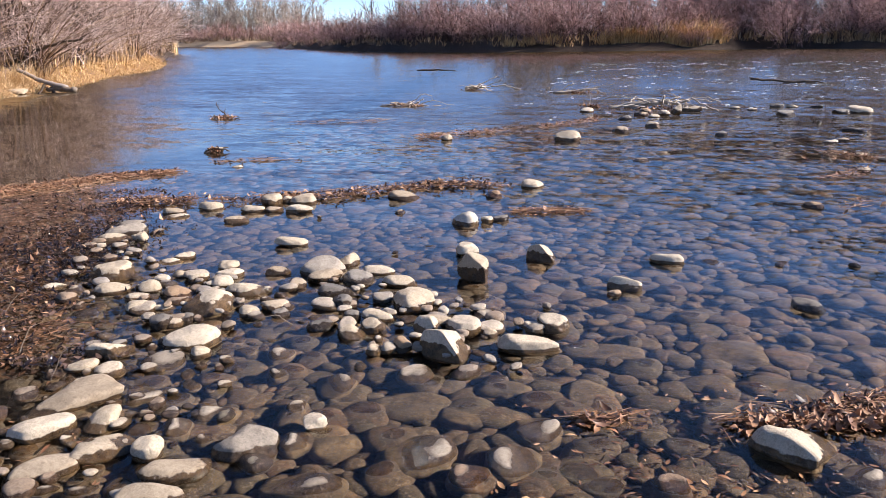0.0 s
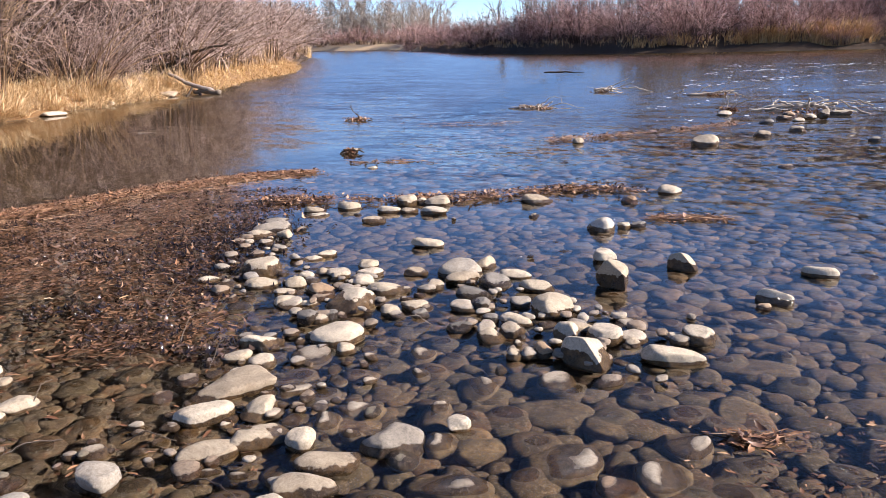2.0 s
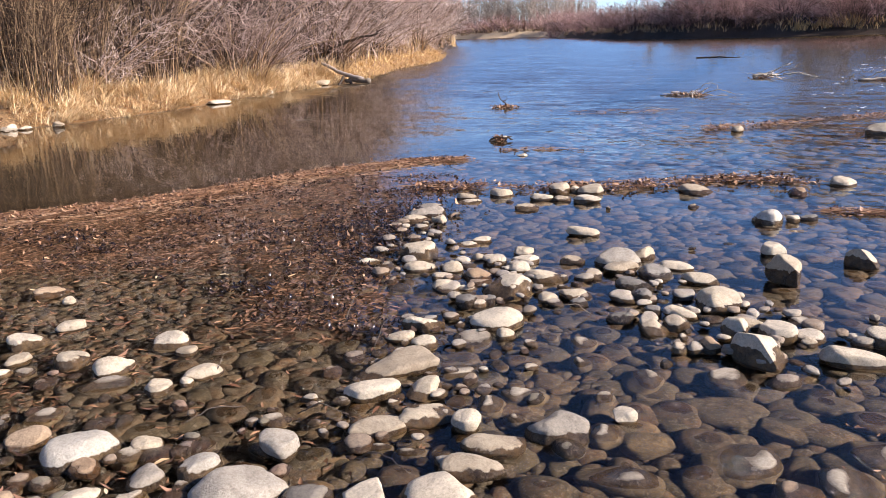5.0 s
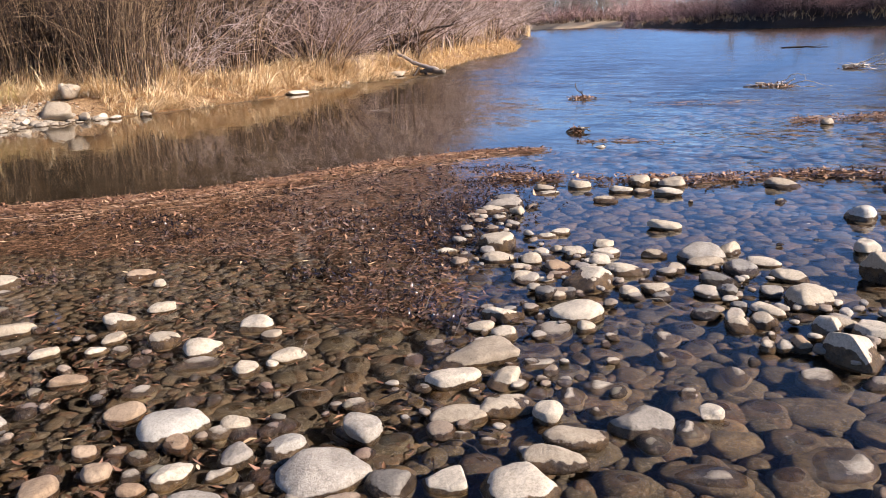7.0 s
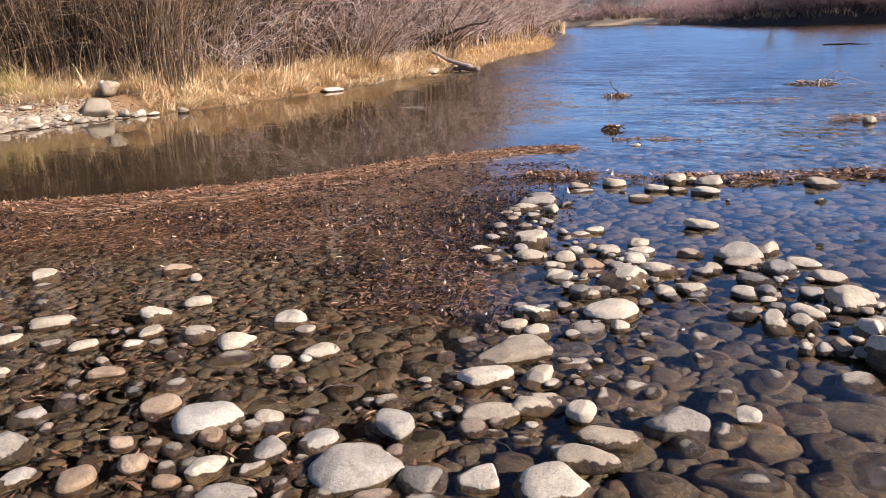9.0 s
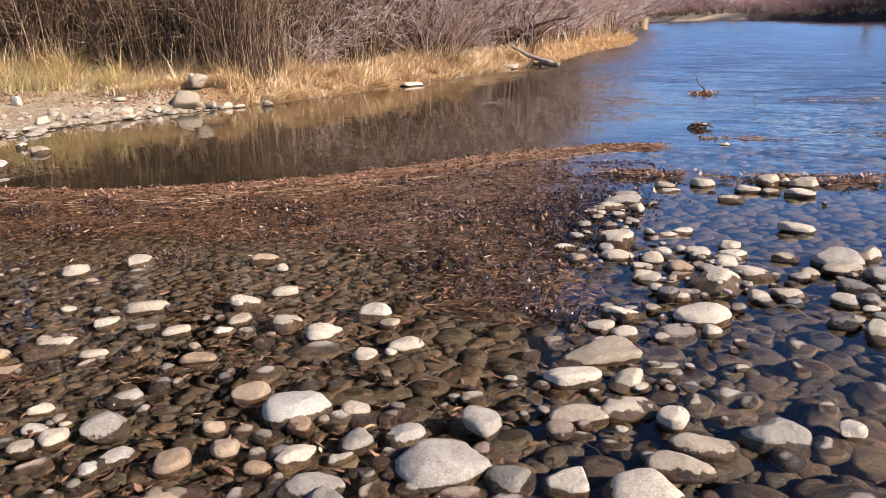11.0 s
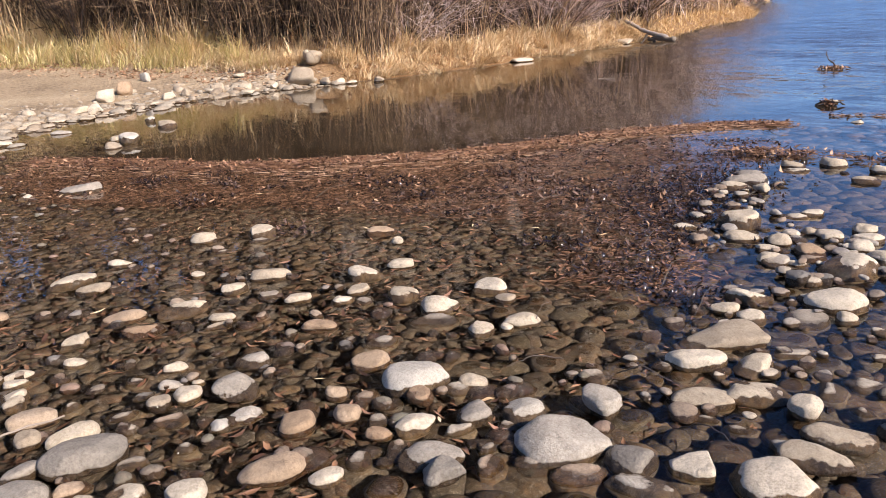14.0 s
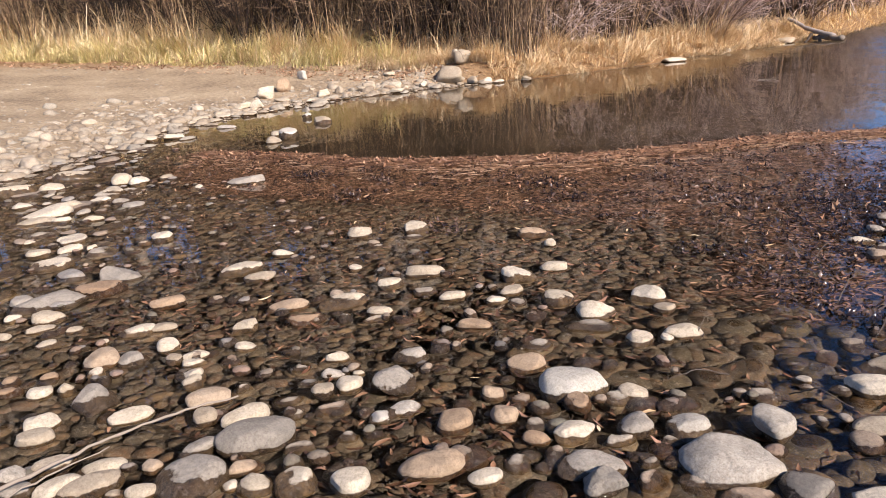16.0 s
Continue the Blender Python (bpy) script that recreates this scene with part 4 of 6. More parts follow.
def cobble_shape(w, r):
    return w / 2, w / 2 * r.uniform(0.6, 0.95), w / 2 * r.uniform(0.45, 0.7)


def cobble_height(x, y, half):
    """Piled unevenly on the bed; here and there one lifts its top out of the water."""
    lift = 0.5 + 0.5 * np.sin(x * 91.7 + y * 47.3)
    z = ground(x, y) + half * (0.1 + 0.9 * lift)
    near_bank = (x < -1.4) & (y < 2.3)
    out = wobble(x * 9, y * 9) > np.where(near_bank, 0.42, 0.88)
    return np.where(out, 0.006 + np.where(near_bank, 0.028, 0.018) * lift ** 2 - half * 0.9, np.minimum(z, -0.006 - half))


for n, i in enumerate(picked):
    x, y, w = sites[i]
    a, b, c = cobble_shape(w, rng)
    ob = new("cobble", cobble_meshes[n % len(cobble_meshes)])
    ob.parent = riverbed
    ob.matrix_basis = pose(x, y, float(cobble_height(x, y, c)), rng.uniform(-14, 14), rng.uniform(-14, 14), rng.uniform(0, 360)) @ Matrix.Diagonal((a, b, c, 1))


def scatter(name, pts, shapes, material, height, flat=(0.38, 0.6), tilt=14):
    """Many stones in one mesh. pts: x, y, width."""
    vs, fs, base = [], [], 0
    for k in range(len(shapes)):
        p = pts[k::len(shapes)]
        if not len(p):
            continue
        v, q = shapes[k]
        n = len(p)
        s = np.stack([p[:, 2] / 2, p[:, 2] / 2 * rng.uniform(0.6, 0.95, n), p[:, 2] / 2 * rng.uniform(*flat, n)], 1)
        u = v[None] * s[:, None, :]
        t = np.radians(rng.uniform(-tilt, tilt, n))[:, None]
        u = np.stack([u[..., 0] * np.cos(t) - u[..., 2] * np.sin(t), u[..., 1], u[..., 0] * np.sin(t) + u[..., 2] * np.cos(t)], -1)
        t = rng.uniform(0, 2 * np.pi, n)[:, None]
        u = np.stack([u[..., 0] * np.cos(t) - u[..., 1] * np.sin(t), u[..., 0] * np.sin(t) + u[..., 1] * np.cos(t), u[..., 2]], -1)
        u += np.stack([p[:, 0], p[:, 1], height(p[:, 0], p[:, 1], s[:, 2])], 1)[:, None]
        vs.append(u.reshape(-1, 3))
        fs.append((q[None] + (np.arange(n) * len(v))[:, None, None] + base).reshape(-1))
        base += n * len(v)
    return array_mesh(name, np.concatenate(vs), np.concatenate(fs), 3, material, True)


near = (np.hypot(sites[rest, 0], sites[rest, 1] - 1) < 4.0) & (sites[rest, 2] > 0.11)
part("cobbles", scatter("cobbles", sites[rest][near], VARIANTS, COBBLES, cobble_height, (0.45, 0.7)), riverbed, kind="stuff")
part("cobbles", scatter("cobbles", sites[rest][~near], SMALL, COBBLES, cobble_height, (0.45, 0.7)), riverbed, kind="stuff")

# ---- flat stones in the flooded gravel below the beach, small stones wedged into the bar ----
BAR = stone_material("bar_stones", (0.2, 0.17, 0.135), (0.44, 0.37, 0.28), (0.66, 0.57, 0.44), dry_at=0.02, island=True, more=((0.34, 0.25, 0.17), (0.33, 0.3, 0.26)), ragged=1.6)
FLAT = [worn(3, 700 + i, 5, 0.1, 0.82, 2.3, 0.012, 0.26, 0.7) for i in range(12)]


def spaced(n, seed, box, lo, hi, test, gap):
    """Stones of mixed width that don't run into one another."""
    g = np.random.default_rng(seed)
    out = []
    for _ in range(n * 40):
        x, y = g.uniform(box[0], box[1]), g.uniform(box[2], box[3])
        w = lo + (hi - lo) * g.uniform() ** 1.8
        if test(x, y) and all(math.hypot(x - p[0], y - p[1]) > gap * (w + p[2]) for p in out):
            out.append((x, y, w))
        if len(out) == n:
            break
    return np.array(out)


pts = spaced(150, 77, (-10.6, -4.6, -0.9, 2.3), 0.09, 0.42, lambda x, y: y < 0.75 + 0.3 * (-5.2 - x), 0.44)
tagged(new("flooded_stones", scatter("flooded_stones", pts, FLAT, BAR, lambda x, y, c: 0.03 + 0.02 * np.sin(x * 37 + y * 61) - c * 0.86, (0.3, 0.5), 9)),
       "pale flat stones crowded in the flooded gravel below the beach", "stones", kind="stuff")
bar_line = [(-2.75, 5.5), (-2.3, 4.5), (-1.8, 4.25), (-1.3, 4.1), (-0.8, 4.3), (-0.4, 3.9), (0.2, 3.7)]
bx, by = [p[0] for p in bar_line], [p[1] for p in bar_line]
pts = spaced(190, 78, (-2.8, 0.4, 3.2, 5.4), 0.05, 0.17, lambda x, y: abs(y - np.interp(x, bx, by)) < 0.45, 0.4)
tagged(new("bar_stones", scatter("bar_stones", pts, FLAT, BAR, lambda x, y, c: 0.022 + 0.022 * np.sin(x * 37 + y * 61) - c * 0.8, (0.45, 0.7), 16)),
       "small stones wedged between the larger ones of the bar", "stones", kind="stuff")
pts = spaced(120, 79, (-1.75, -0.9, 2.2, 3.6), 0.05, 0.13, lambda x, y: True, 0.42)
tagged(new("bar_stones", scatter("bar_stones", pts, FLAT, BAR, lambda x, y, c: 0.012 + 0.016 * np.sin(x * 37 + y * 61) - c * 0.85, (0.45, 0.7), 16)),
       "small half-drowned stones beside the bar", "stones", kind="stuff")

# ---- gravel of the shore behind the camera ----
n = 5200
px, py = rng.uniform(-6.0, 9.0, n), -0.75 - 4.5 * rng.uniform(size=n) ** 1.7
pts = np.stack([px, py, 0.03 + 0.12 * rng.uniform(size=n) ** 2.5], 1)
tagged(new("gravel", scatter("gravel", pts, SMALL, GRAVEL, lambda x, y, c: ground(x, y) + c * 0.1, (0.35, 0.7))),
       "dry gravel and cobbles on the shore", "gravel", kind="stuff")

# ---- gravel of the bar and the near waterline ----
n = 58000
px, py = rng.uniform(-17.5, -2.0, n), rng.uniform(-3.0, 11.5, n)
d = left_land(px, py)
ok = (d > -0.9) & (d < 0.1 + (2.0 + 3.2 * smooth(5.0, 2.5, py)) * rng.uniform(size=n) ** 1.8) & (np.hypot(px, py) > 1.5) & (py < 9.8)
pts = np.stack([px, py, 0.02 + 0.075 * rng.uniform(size=n) ** 2.2 + 0.26 * rng.uniform(size=n) ** 12], 1)[ok]
tiny = [worn(1, 970 + i, 2, 0.12) for i in range(6)]
BROKEN = [worn(2, 980 + i, 8, 0.16, 0.7, 2.7) for i in range(8)]
for shapes, k in ((BROKEN, pts[:, 2] > 0.05), (tiny, pts[:, 2] <= 0.05)):
    tagged(new("gravel", scatter("gravel", pts[k], shapes, GRAVEL, lambda x, y, c: ground(x, y) - c * 0.1 + c * 0.3 * np.sin(x * 83.0 + y * 57.0), (0.35, 0.7))),
           "sun-bleached cobbles and gravel along the beach's waterline", "gravel", kind="stuff")

n = 5200
px, py = rng.uniform(-24.0, -8.0, n), rng.uniform(-4.0, 8.2, n)
k = (left_land(px, py) > 0.3) & (px > np.interp(py, GRASS_Y, GRASS_X) + 0.3) & (rng.uniform(size=n) < np.clip(0.35 + 0.7 * wobble(px, py, 1.1, 2.0), 0.05, 1))
pts = np.stack([px, py, 0.02 + 0.09 * rng.uniform(size=n) ** 3], 1)[k]
tagged(new("gravel", scatter("gravel", pts, BROKEN, GRAVEL, lambda x, y, c: ground(x, y) - c * 0.2, (0.3, 0.6))), "pebbles strewn over the dirt beach", "gravel", kind="stuff")

# ---- leaves and straw adrift ----
def leaf_mesh(name, xyz, length, width, material, tilt=25, curl=0.25):
    """Fallen leaves, each folded along its rib and curled along its length."""
    n = len(xyz)
    t = np.linspace(0, 1, 4)
    half = np.array([0.05, 0.5, 0.42, 0.03])
    L, W = length[:, None], width[:, None]
    bend = rng.uniform(-curl, curl, n)[:, None]
    cx = (t[None] - 0.5) * L
    cz = bend * L * ((t[None] - 0.5) ** 2) * 4
    fold = rng.uniform(0.05, 0.5, n)[:, None] * W
    rows = []
    for side in (-1, 0, 1):
        yy = side * half[None] * W
        zz = cz + (abs(side) * fold * half[None])
        rows.append(np.stack([cx, yy + 0 * cx, zz], -1))
    v = np.stack(rows, 2)                       # n, 4, 3, 3
    ax, ay, az = (np.radians(rng.uniform(-tilt, tilt, n)), np.radians(rng.uniform(-tilt, tilt, n)), rng.uniform(0, 2 * np.pi, n))
    for a, i, j in ((ax, 1, 2), (ay, 0, 2), (az, 0, 1)):
        c, s = np.cos(a)[:, None, None], np.sin(a)[:, None, None]
        p, q = v[..., i].copy(), v[..., j].copy()
        v[..., i], v[..., j] = p * c - q * s, p * s + q * c
    v += xyz[:, None, None, :]
    idx = np.arange(n * 12).reshape(n, 4, 3)
    f = np.stack([idx[:, :-1, :-1], idx[:, 1:, :-1], idx[:, 1:, 1:], idx[:, :-1, 1:]], -1)
    return array_mesh(name, v.reshape(-1, 3), f.reshape(-1), 4, material)


def in_polygon(poly, n):
    p = np.array(poly)
    x, y = rng.uniform(p[:, 0].min(), p[:, 0].max(), n), rng.uniform(p[:, 1].min(), p[:, 1].max(), n)
    k = inside(poly, x, y)
    return x[k], y[k]


def along(line, n, spread):
    """Points scattered about a line."""
    p = np.array(line, float)
    s = np.concatenate([[0], np.cumsum(np.hypot(*np.diff(p, axis=0).T))])
    u = rng.uniform(0, s[-1], n)
    x, y = np.interp(u, s, p[:, 0]), np.interp(u, s, p[:, 1])
    k = rng.normal(size=n) * spread
    a = rng.normal(size=n) * spread
    return x + k, y + a


def leaves(name, label, x, y, z, lo, hi, slim, material, tilt=25, curl=0.3):
    length = rng.uniform(lo, hi, len(x))
    me = leaf_mesh(name, np.stack([x, y, z], 1), length, length * rng.uniform(slim * 0.7, slim * 1.3, len(x)), material, tilt, curl)
    return tagged(new(name, me), label, "leaves", kind="stuff")


# most of the mat lies just under the surface; clumps of it break through
x, y = in_polygon(MAT, 95000)
clump = wobble(x, y, 2.6, 1.0) + 0.6 * wobble(x, y, 6.0, 3.0)
x, y = x + rng.normal(size=len(x)) * 0.1, y + rng.normal(size=len(x)) * 0.1
leaves("leaf_mat", "sodden dark brown leaves matted just under the water's surface", x, y, -0.014 + 0.006 * np.clip(clump, -1, 1.0) + rng.uniform(-0.012, 0.004, len(x)), 0.03, 0.09, 0.22, LEAF, 7, 0.15)
x, y = in_polygon(MAT, 60000)
x, y = x + rng.normal(size=len(x)) * 0.2, y + rng.normal(size=len(x)) * 0.12
leaves("leaf_mat", "rotting brown leaves sunk under the floating ones", x, y, rng.uniform(-0.045, -0.024, len(x)), 0.05, 0.11, 0.4, SILT, 8, 0.2)
x, y = in_polygon(MAT, 60000)
k = rng.uniform(size=len(x)) < np.where(x > -4.6, 0.7, 0.25) * np.clip(0.6 + 0.7 * wobble(x, y, 3.0, 2.0), 0.1, 1)
x, y = x[k] + rng.normal(size=k.sum()) * 0.08, y[k] + rng.normal(size=k.sum()) * 0.08
leaves("leaf_mat", "brown leaves lying flat on the water's surface", x, y, rng.uniform(-0.003, 0.004, len(x)), 0.015, 0.06, 0.27, LEAF, 6, 0.1)
x, y = in_polygon(MAT, 1500)
k = rng.uniform(size=len(x)) < np.clip(0.2 + 0.8 * wobble(x, y, 2.0, 7.0), 0.02, 1)
leaves("leaf_mat", "few faded leaves on top of the mat", x[k], y[k], rng.uniform(0.001, 0.012, int(k.sum())), 0.02, 0.06, 0.35, DRYLEAF, 18, 0.4)
# rows of clumps pushed together by the current
x, y = in_polygon(MAT, 120000)
ridge = np.abs(wobble(x, y, 1.5, 1.0) + 0.5 * wobble(x, y, 4.2, 3.0) + 0.25 * wobble(x, y, 9.0, 5.0))
to_stream = smooth(-6.0, -3.2, x)
k = (ridge < 0.13 + 0.05 * to_stream) & (rng.uniform(size=len(x)) < 0.5 + 0.15 * to_stream)
x, y, ridge = x[k], y[k], ridge[k]
leaves("leaf_heap", "rows of dark wet leaves breaking the water's surface", x, y, rng.uniform(-0.014, 0.008, len(x)), 0.025, 0.06, 0.3, WETLEAF, 22, 0.4)
k = rng.uniform(size=len(x)) < 0.012
leaves("leaf_heap", "paler curled leaves on top of the wet ones", x[k], y[k], rng.uniform(0.004, 0.024, int(k.sum())), 0.03, 0.07, 0.35, DRYLEAF, 35, 0.6)
HEAPS = [(-3.1, 6.1), (-2.75, 5.3), (-2.6, 4.6), (-2.5, 4.2), (-3.3, 5.6)]
x, y = along(HEAPS, 1700, 0.22)
leaves("leaf_heap", "dark wet leaves heaped against the stones", x, y, rng.uniform(-0.012, 0.02, len(x)), 0.03, 0.065, 0.3, WETLEAF, 20, 0.5)
x, y = along(HEAPS, 30, 0.24)
leaves("leaf_heap", "faded curled leaves on the heap beside the stones", x, y, rng.uniform(0.0, 0.04, len(x)), 0.03, 0.08, 0.36, DRYLEAF, 40, 0.7)
for cx, cy, n, s in ((-5.1, 4.15, 130, 0.12), (-4.55, 3.95, 70, 0.08), (-5.9, 2.75, 90, 0.1), (-1.75, 3.25, 150, 0.1), (-4.5, 2.75, 80, 0.1), (-3.0, 3.55, 90, 0.1), (-3.6, 4.6, 120, 0.14), (-6.3, 3.3, 110, 0.1), (-7.1, 2.9, 80, 0.1), (-4.3, 4.9, 130, 0.14), (-3.4, 6.4, 120, 0.16), (-3.0, 4.9, 110, 0.12), (-2.6, 3.7, 90, 0.1), (-2.3, 3.4, 100, 0.1)):
    x, y = cx + rng.normal(size=n) * s * 1.6, cy + rng.normal(size=n) * s * 0.8
    leaves("leaf_heap", "small clump of dark wet leaves and twigs above the water", x, y, rng.uniform(-0.01, 0.03, n), 0.02, 0.06, 0.35, WETLEAF, 40, 0.6)
# thin litter over the pebbles
x, y = in_polygon([(-7.5, 2.4), (-5.5, 3.1), (-3.0, 4.0), (-1.8, 3.2), (-1.0, 2.3), (-1.9, 0.9), (-3.2, 0.2), (-6.0, 0.6)], 22000)
thin = wobble(x, y, 1.6, 5.0)
k = rng.uniform(size=len(x)) < np.clip(0.25 + 0.5 * thin, 0.06, 1)
x, y = x[k], y[k]
leaves("leaf_litter", "scattered brown leaves lying among the pebbles", x, y, rng.uniform(-0.05, 0.004, len(x)), 0.03, 0.08, 0.24, LEAF, 18, 0.3)
x, y = in_polygon([(-8.0, 1.8), (-5.5, 3.0), (-2.8, 3.8), (-1.2, 2.6), (-1.9, 1.2), (-4.2, 0.4)], 420)
leaves("fallen_leaf", "tan willow leaves afloat on the shallows", x, y, rng.uniform(0.001, 0.01, len(x)), 0.03, 0.075, 0.22, DRYLEAF, 10, 0.12)
x, y = in_polygon([(-9.0, 1.6), (-6.5, 3.4), (-2.8, 4.4), (-1.6, 2.8), (-1.7, 1.4), (-4.2, 0.2), (-7.5, 0.4)], 60)
leaves("fallen_leaf", "bleached willow leaves and bits of stalk afloat on the shallows", x, y, rng.uniform(0.001, 0.008, len(x)), 0.03, 0.09, 0.2, REED, 8, 0.12)


def straw_mesh(name, x, y, z, ang, lo, hi, thick, material):
    n = len(x)
    L = rng.uniform(lo, hi, n)
    t = np.linspace(-0.5, 0.5, 4)
    bend = rng.uniform(-0.12, 0.12, n)
    px = t[None] * L[:, None]
    py = bend[:, None] * L[:, None] * (t[None] ** 2) * 4
    pz = rng.uniform(-0.06, 0.06, n)[:, None] * L[:, None] * t[None]
    c, s = np.cos(ang)[:, None], np.sin(ang)[:, None]
    paths = np.stack([x[:, None] + px * c - py * s, y[:, None] + px * s + py * c, z[:, None] + pz], -1)
    rad = rng.uniform(0.5, 1.3, n)[:, None] * thick * np.array([0.6, 1, 1, 0.5])[None]
    return tube_mesh(name, [(paths, rad)], material)


def drift_line(line, n, spread, lift, label, leafy=0.5, dry=True, gaps=0.1, leaf=0.07):
    p = np.array(line, float)
    x, y = along(line, n, spread)
    seg = np.gradient(p, axis=0)
    broken = rng.uniform(size=n) < np.clip(0.75 + 0.9 * wobble(x, y, 2.2, 6.0) + 0.5 * wobble(x, y, 6.0, 2.0), gaps, 1)
    x, y = x[broken], y[broken]
    n = len(x)
    ang = np.interp(x, p[:, 0], np.arctan2(seg[:, 1], seg[:, 0])) + rng.normal(size=n) * 0.35
    tagged(new("drift_straw", straw_mesh("drift_straw", x, y, rng.uniform(-0.012, lift, n), ang, 0.06, 0.24, 0.0022, STRAWMAT)), label, "straw", kind="stuff")
    m = int(n * leafy)
    if m:
        x, y = along(line, m, spread * 1.2)
        broken = rng.uniform(size=m) < np.clip(0.75 + 0.9 * wobble(x, y, 2.2, 6.0) + 0.5 * wobble(x, y, 6.0, 2.0), gaps, 1)
        x, y = x[broken], y[broken]
        m = len(x)
        z = rng.uniform(-0.008, lift * 1.1, m)
        h = m // 2 if dry else 0
        if h:
            leaves("drift_leaf", "reddish brown leaves caught in the drift line", x[:h], y[:h], z[:h], 0.03, leaf, 0.3, DRYLEAF, 35, 0.4)
        leaves("drift_leaf", "dark wet leaves caught in the drift line", x[h:], y[h:], z[h:], 0.03, leaf, 0.3, LEAF, 35, 0.4)


drift_line(STRAW, 9000, 0.085, 0.03, "band of rust-brown straw afloat along the pool's edge", 0.9, gaps=0.6)
drift_line([(p[0] + 0.12, p[1] - 0.28) for p in STRAW], 1500, 0.22, 0.008, "loose straw and stalks adrift inside the pool's edge", 0.6, False)
drift_line([(-3.4, 6.6), (-2.84, 6.77), (-2.25, 6.89), (-1.66, 7.05), (-1.24, 7.3), (-0.72, 7.66), (-0.35, 7.75), (0.05, 7.65)], 700, 0.06, 0.05, "bar of leaves and straw caught against stones in the stream", 4.0)
drift_line([(-1.44, 11.45), (-0.74, 11.85), (-0.19, 12.4), (0.68, 13.25), (1.27, 14.1)], 650, 0.05, 0.06, "long bar of leaves caught across the stream", 3.2, gaps=0.15)
drift_line([(0.12, 6.55), (0.4, 6.6), (0.72, 6.62)], 160, 0.04, 0.03, "short bar of leaves in the stream", 1.0)
drift_line([(3.6, 10.25), (3.9, 9.9), (4.25, 9.5)], 160, 0.07, 0.04, "leaves and twigs lodged against stones in the riffle", 1.5)
drift_line([(3.15, 8.3), (3.4, 8.55), (3.7, 8.85)], 120, 0.06, 0.04, "leaves lodged on a shoal in the riffle", 1.5)
drift_line([(2.85, 6.85), (3.2, 7.15), (3.5, 7.2), (4.1, 7.9), (4.6, 8.8)], 300, 0.1, 0.04, "broken bar of leaves in the riffle", 1.0)
drift_line([(1.10, 2.94), (1.25, 2.98), (1.41, 3.03), (1.56, 3.12), (1.74, 3.23)], 120, 0.035, 0.03, "rusty leaves piled against a flat pale stone", 5.0, leaf=0.075)
drift_line([(0.54, 2.90), (0.63, 2.92), (0.71, 2.96)], 24, 0.02, 0.02, "few reddish leaves caught between stones", 4.0)
drift_line([(1.05, 2.81), (1.06, 2.73)], 6, 0.015, 0.02, "few orange leaves caught on a stone", 8.0)
x, y = in_polygon([(0.44, 2.92), (1.77, 3.31), (1.46, 2.49), (0.47, 2.38)], 700)
leaves("leaf_litter", "brown leaves and bits of bark lodged between the cobbles", x, y, rng.uniform(-0.045, -0.004, len(x)), 0.015, 0.045, 0.3, LEAF, 14, 0.3)
x, y = in_polygon([(0.3, 3.1), (2.2, 3.5), (2.1, 2.2), (0.2, 2.2)], 500)
leaves("leaf_litter", "rusty bits of leaf and bark sunk between the cobbles", x, y, rng.uniform(-0.05, -0.008, len(x)), 0.015, 0.05, 0.35, STRAWMAT, 16, 0.3)
x, y = along([(1.12, 2.9), (1.3, 2.95), (1.5, 2.98), (1.75, 3.05)], 300, 0.035)
leaves("leaf_heap", "orange-brown leaves piled against a flat stone", x, y, rng.uniform(-0.005, 0.03, len(x)), 0.03, 0.06, 0.4, DRYLEAF, 35, 0.5)
drift_line([(-3.5, 9.1), (-3.0, 9.3), (-2.4, 9.2)], 90, 0.08, 0.02, "thin line of wet leaves in the stream", 1.0, False)
drift_line([(-4.3, 13.4), (-3.2, 13.5), (-2.3, 13.8)], 120, 0.07, 0.05, "thin dark line of drift in the stream", 0.8, False)

# ---- sticks, snags and logs ----
def rod(name, path, r0, r1, material, parent=None, sides=8, kink=0.0, seed=0):
    """A round stick along a few points, tapering from r0 to r1."""
    p = np.array(path, float)
    s = np.concatenate([[0], np.cumsum(np.linalg.norm(np.diff(p, axis=0), axis=1))])
    u = np.linspace(0, s[-1], max(8, 4 * len(p)))
    q = np.stack([np.interp(u, s, p[:, i]) for i in range(3)], 1)
    for _ in range(2):
        q[1:-1] = (q[:-2] + 2 * q[1:-1] + q[2:]) / 4
    r = np.random.default_rng(seed)
    q[1:-1] += r.normal(size=(len(q) - 2, 3)) * kink
    rad = np.linspace(r0, r1, len(q)) * r.uniform(0.88, 1.12, len(q))
    v, fl = tubes(q[None], rad[None], sides)
    faces = [tuple(k) for k in fl.reshape(-1, 4)]
    faces += [tuple(range(sides))[::-1], tuple(range(len(v) - sides, len(v)))]
    return mesh_object(name, v, faces, material, parent)


LOGWOOD = fibre_material("old_log", (0.07, 0.055, 0.042), (0.17, 0.135, 0.1), (0.34, 0.28, 0.22), grain=25)
stick = rod("stick", [(-2.69, -0.16, 0.060), (-2.75, 0.00, 0.060), (-2.80, 0.17, 0.060), (-2.84, 0.34, 0.060), (-2.86, 0.53, 0.060), (-2.84, 0.72, 0.060)], 0.0072, 0.0035, LOGWOOD, kink=0.003, seed=3)
tagged(stick, "long bare bent stick lying over the cobbles", "stick")
stick = rod("stick", [(-2.62, -0.2, 0.05), (-2.71, 0.02, 0.052), (-2.775, 0.24, 0.055)], 0.0045, 0.0022, LOGWOOD, kink=0.003, seed=4)
tagged(stick, "shorter bare stick lying beside a long one", "stick")
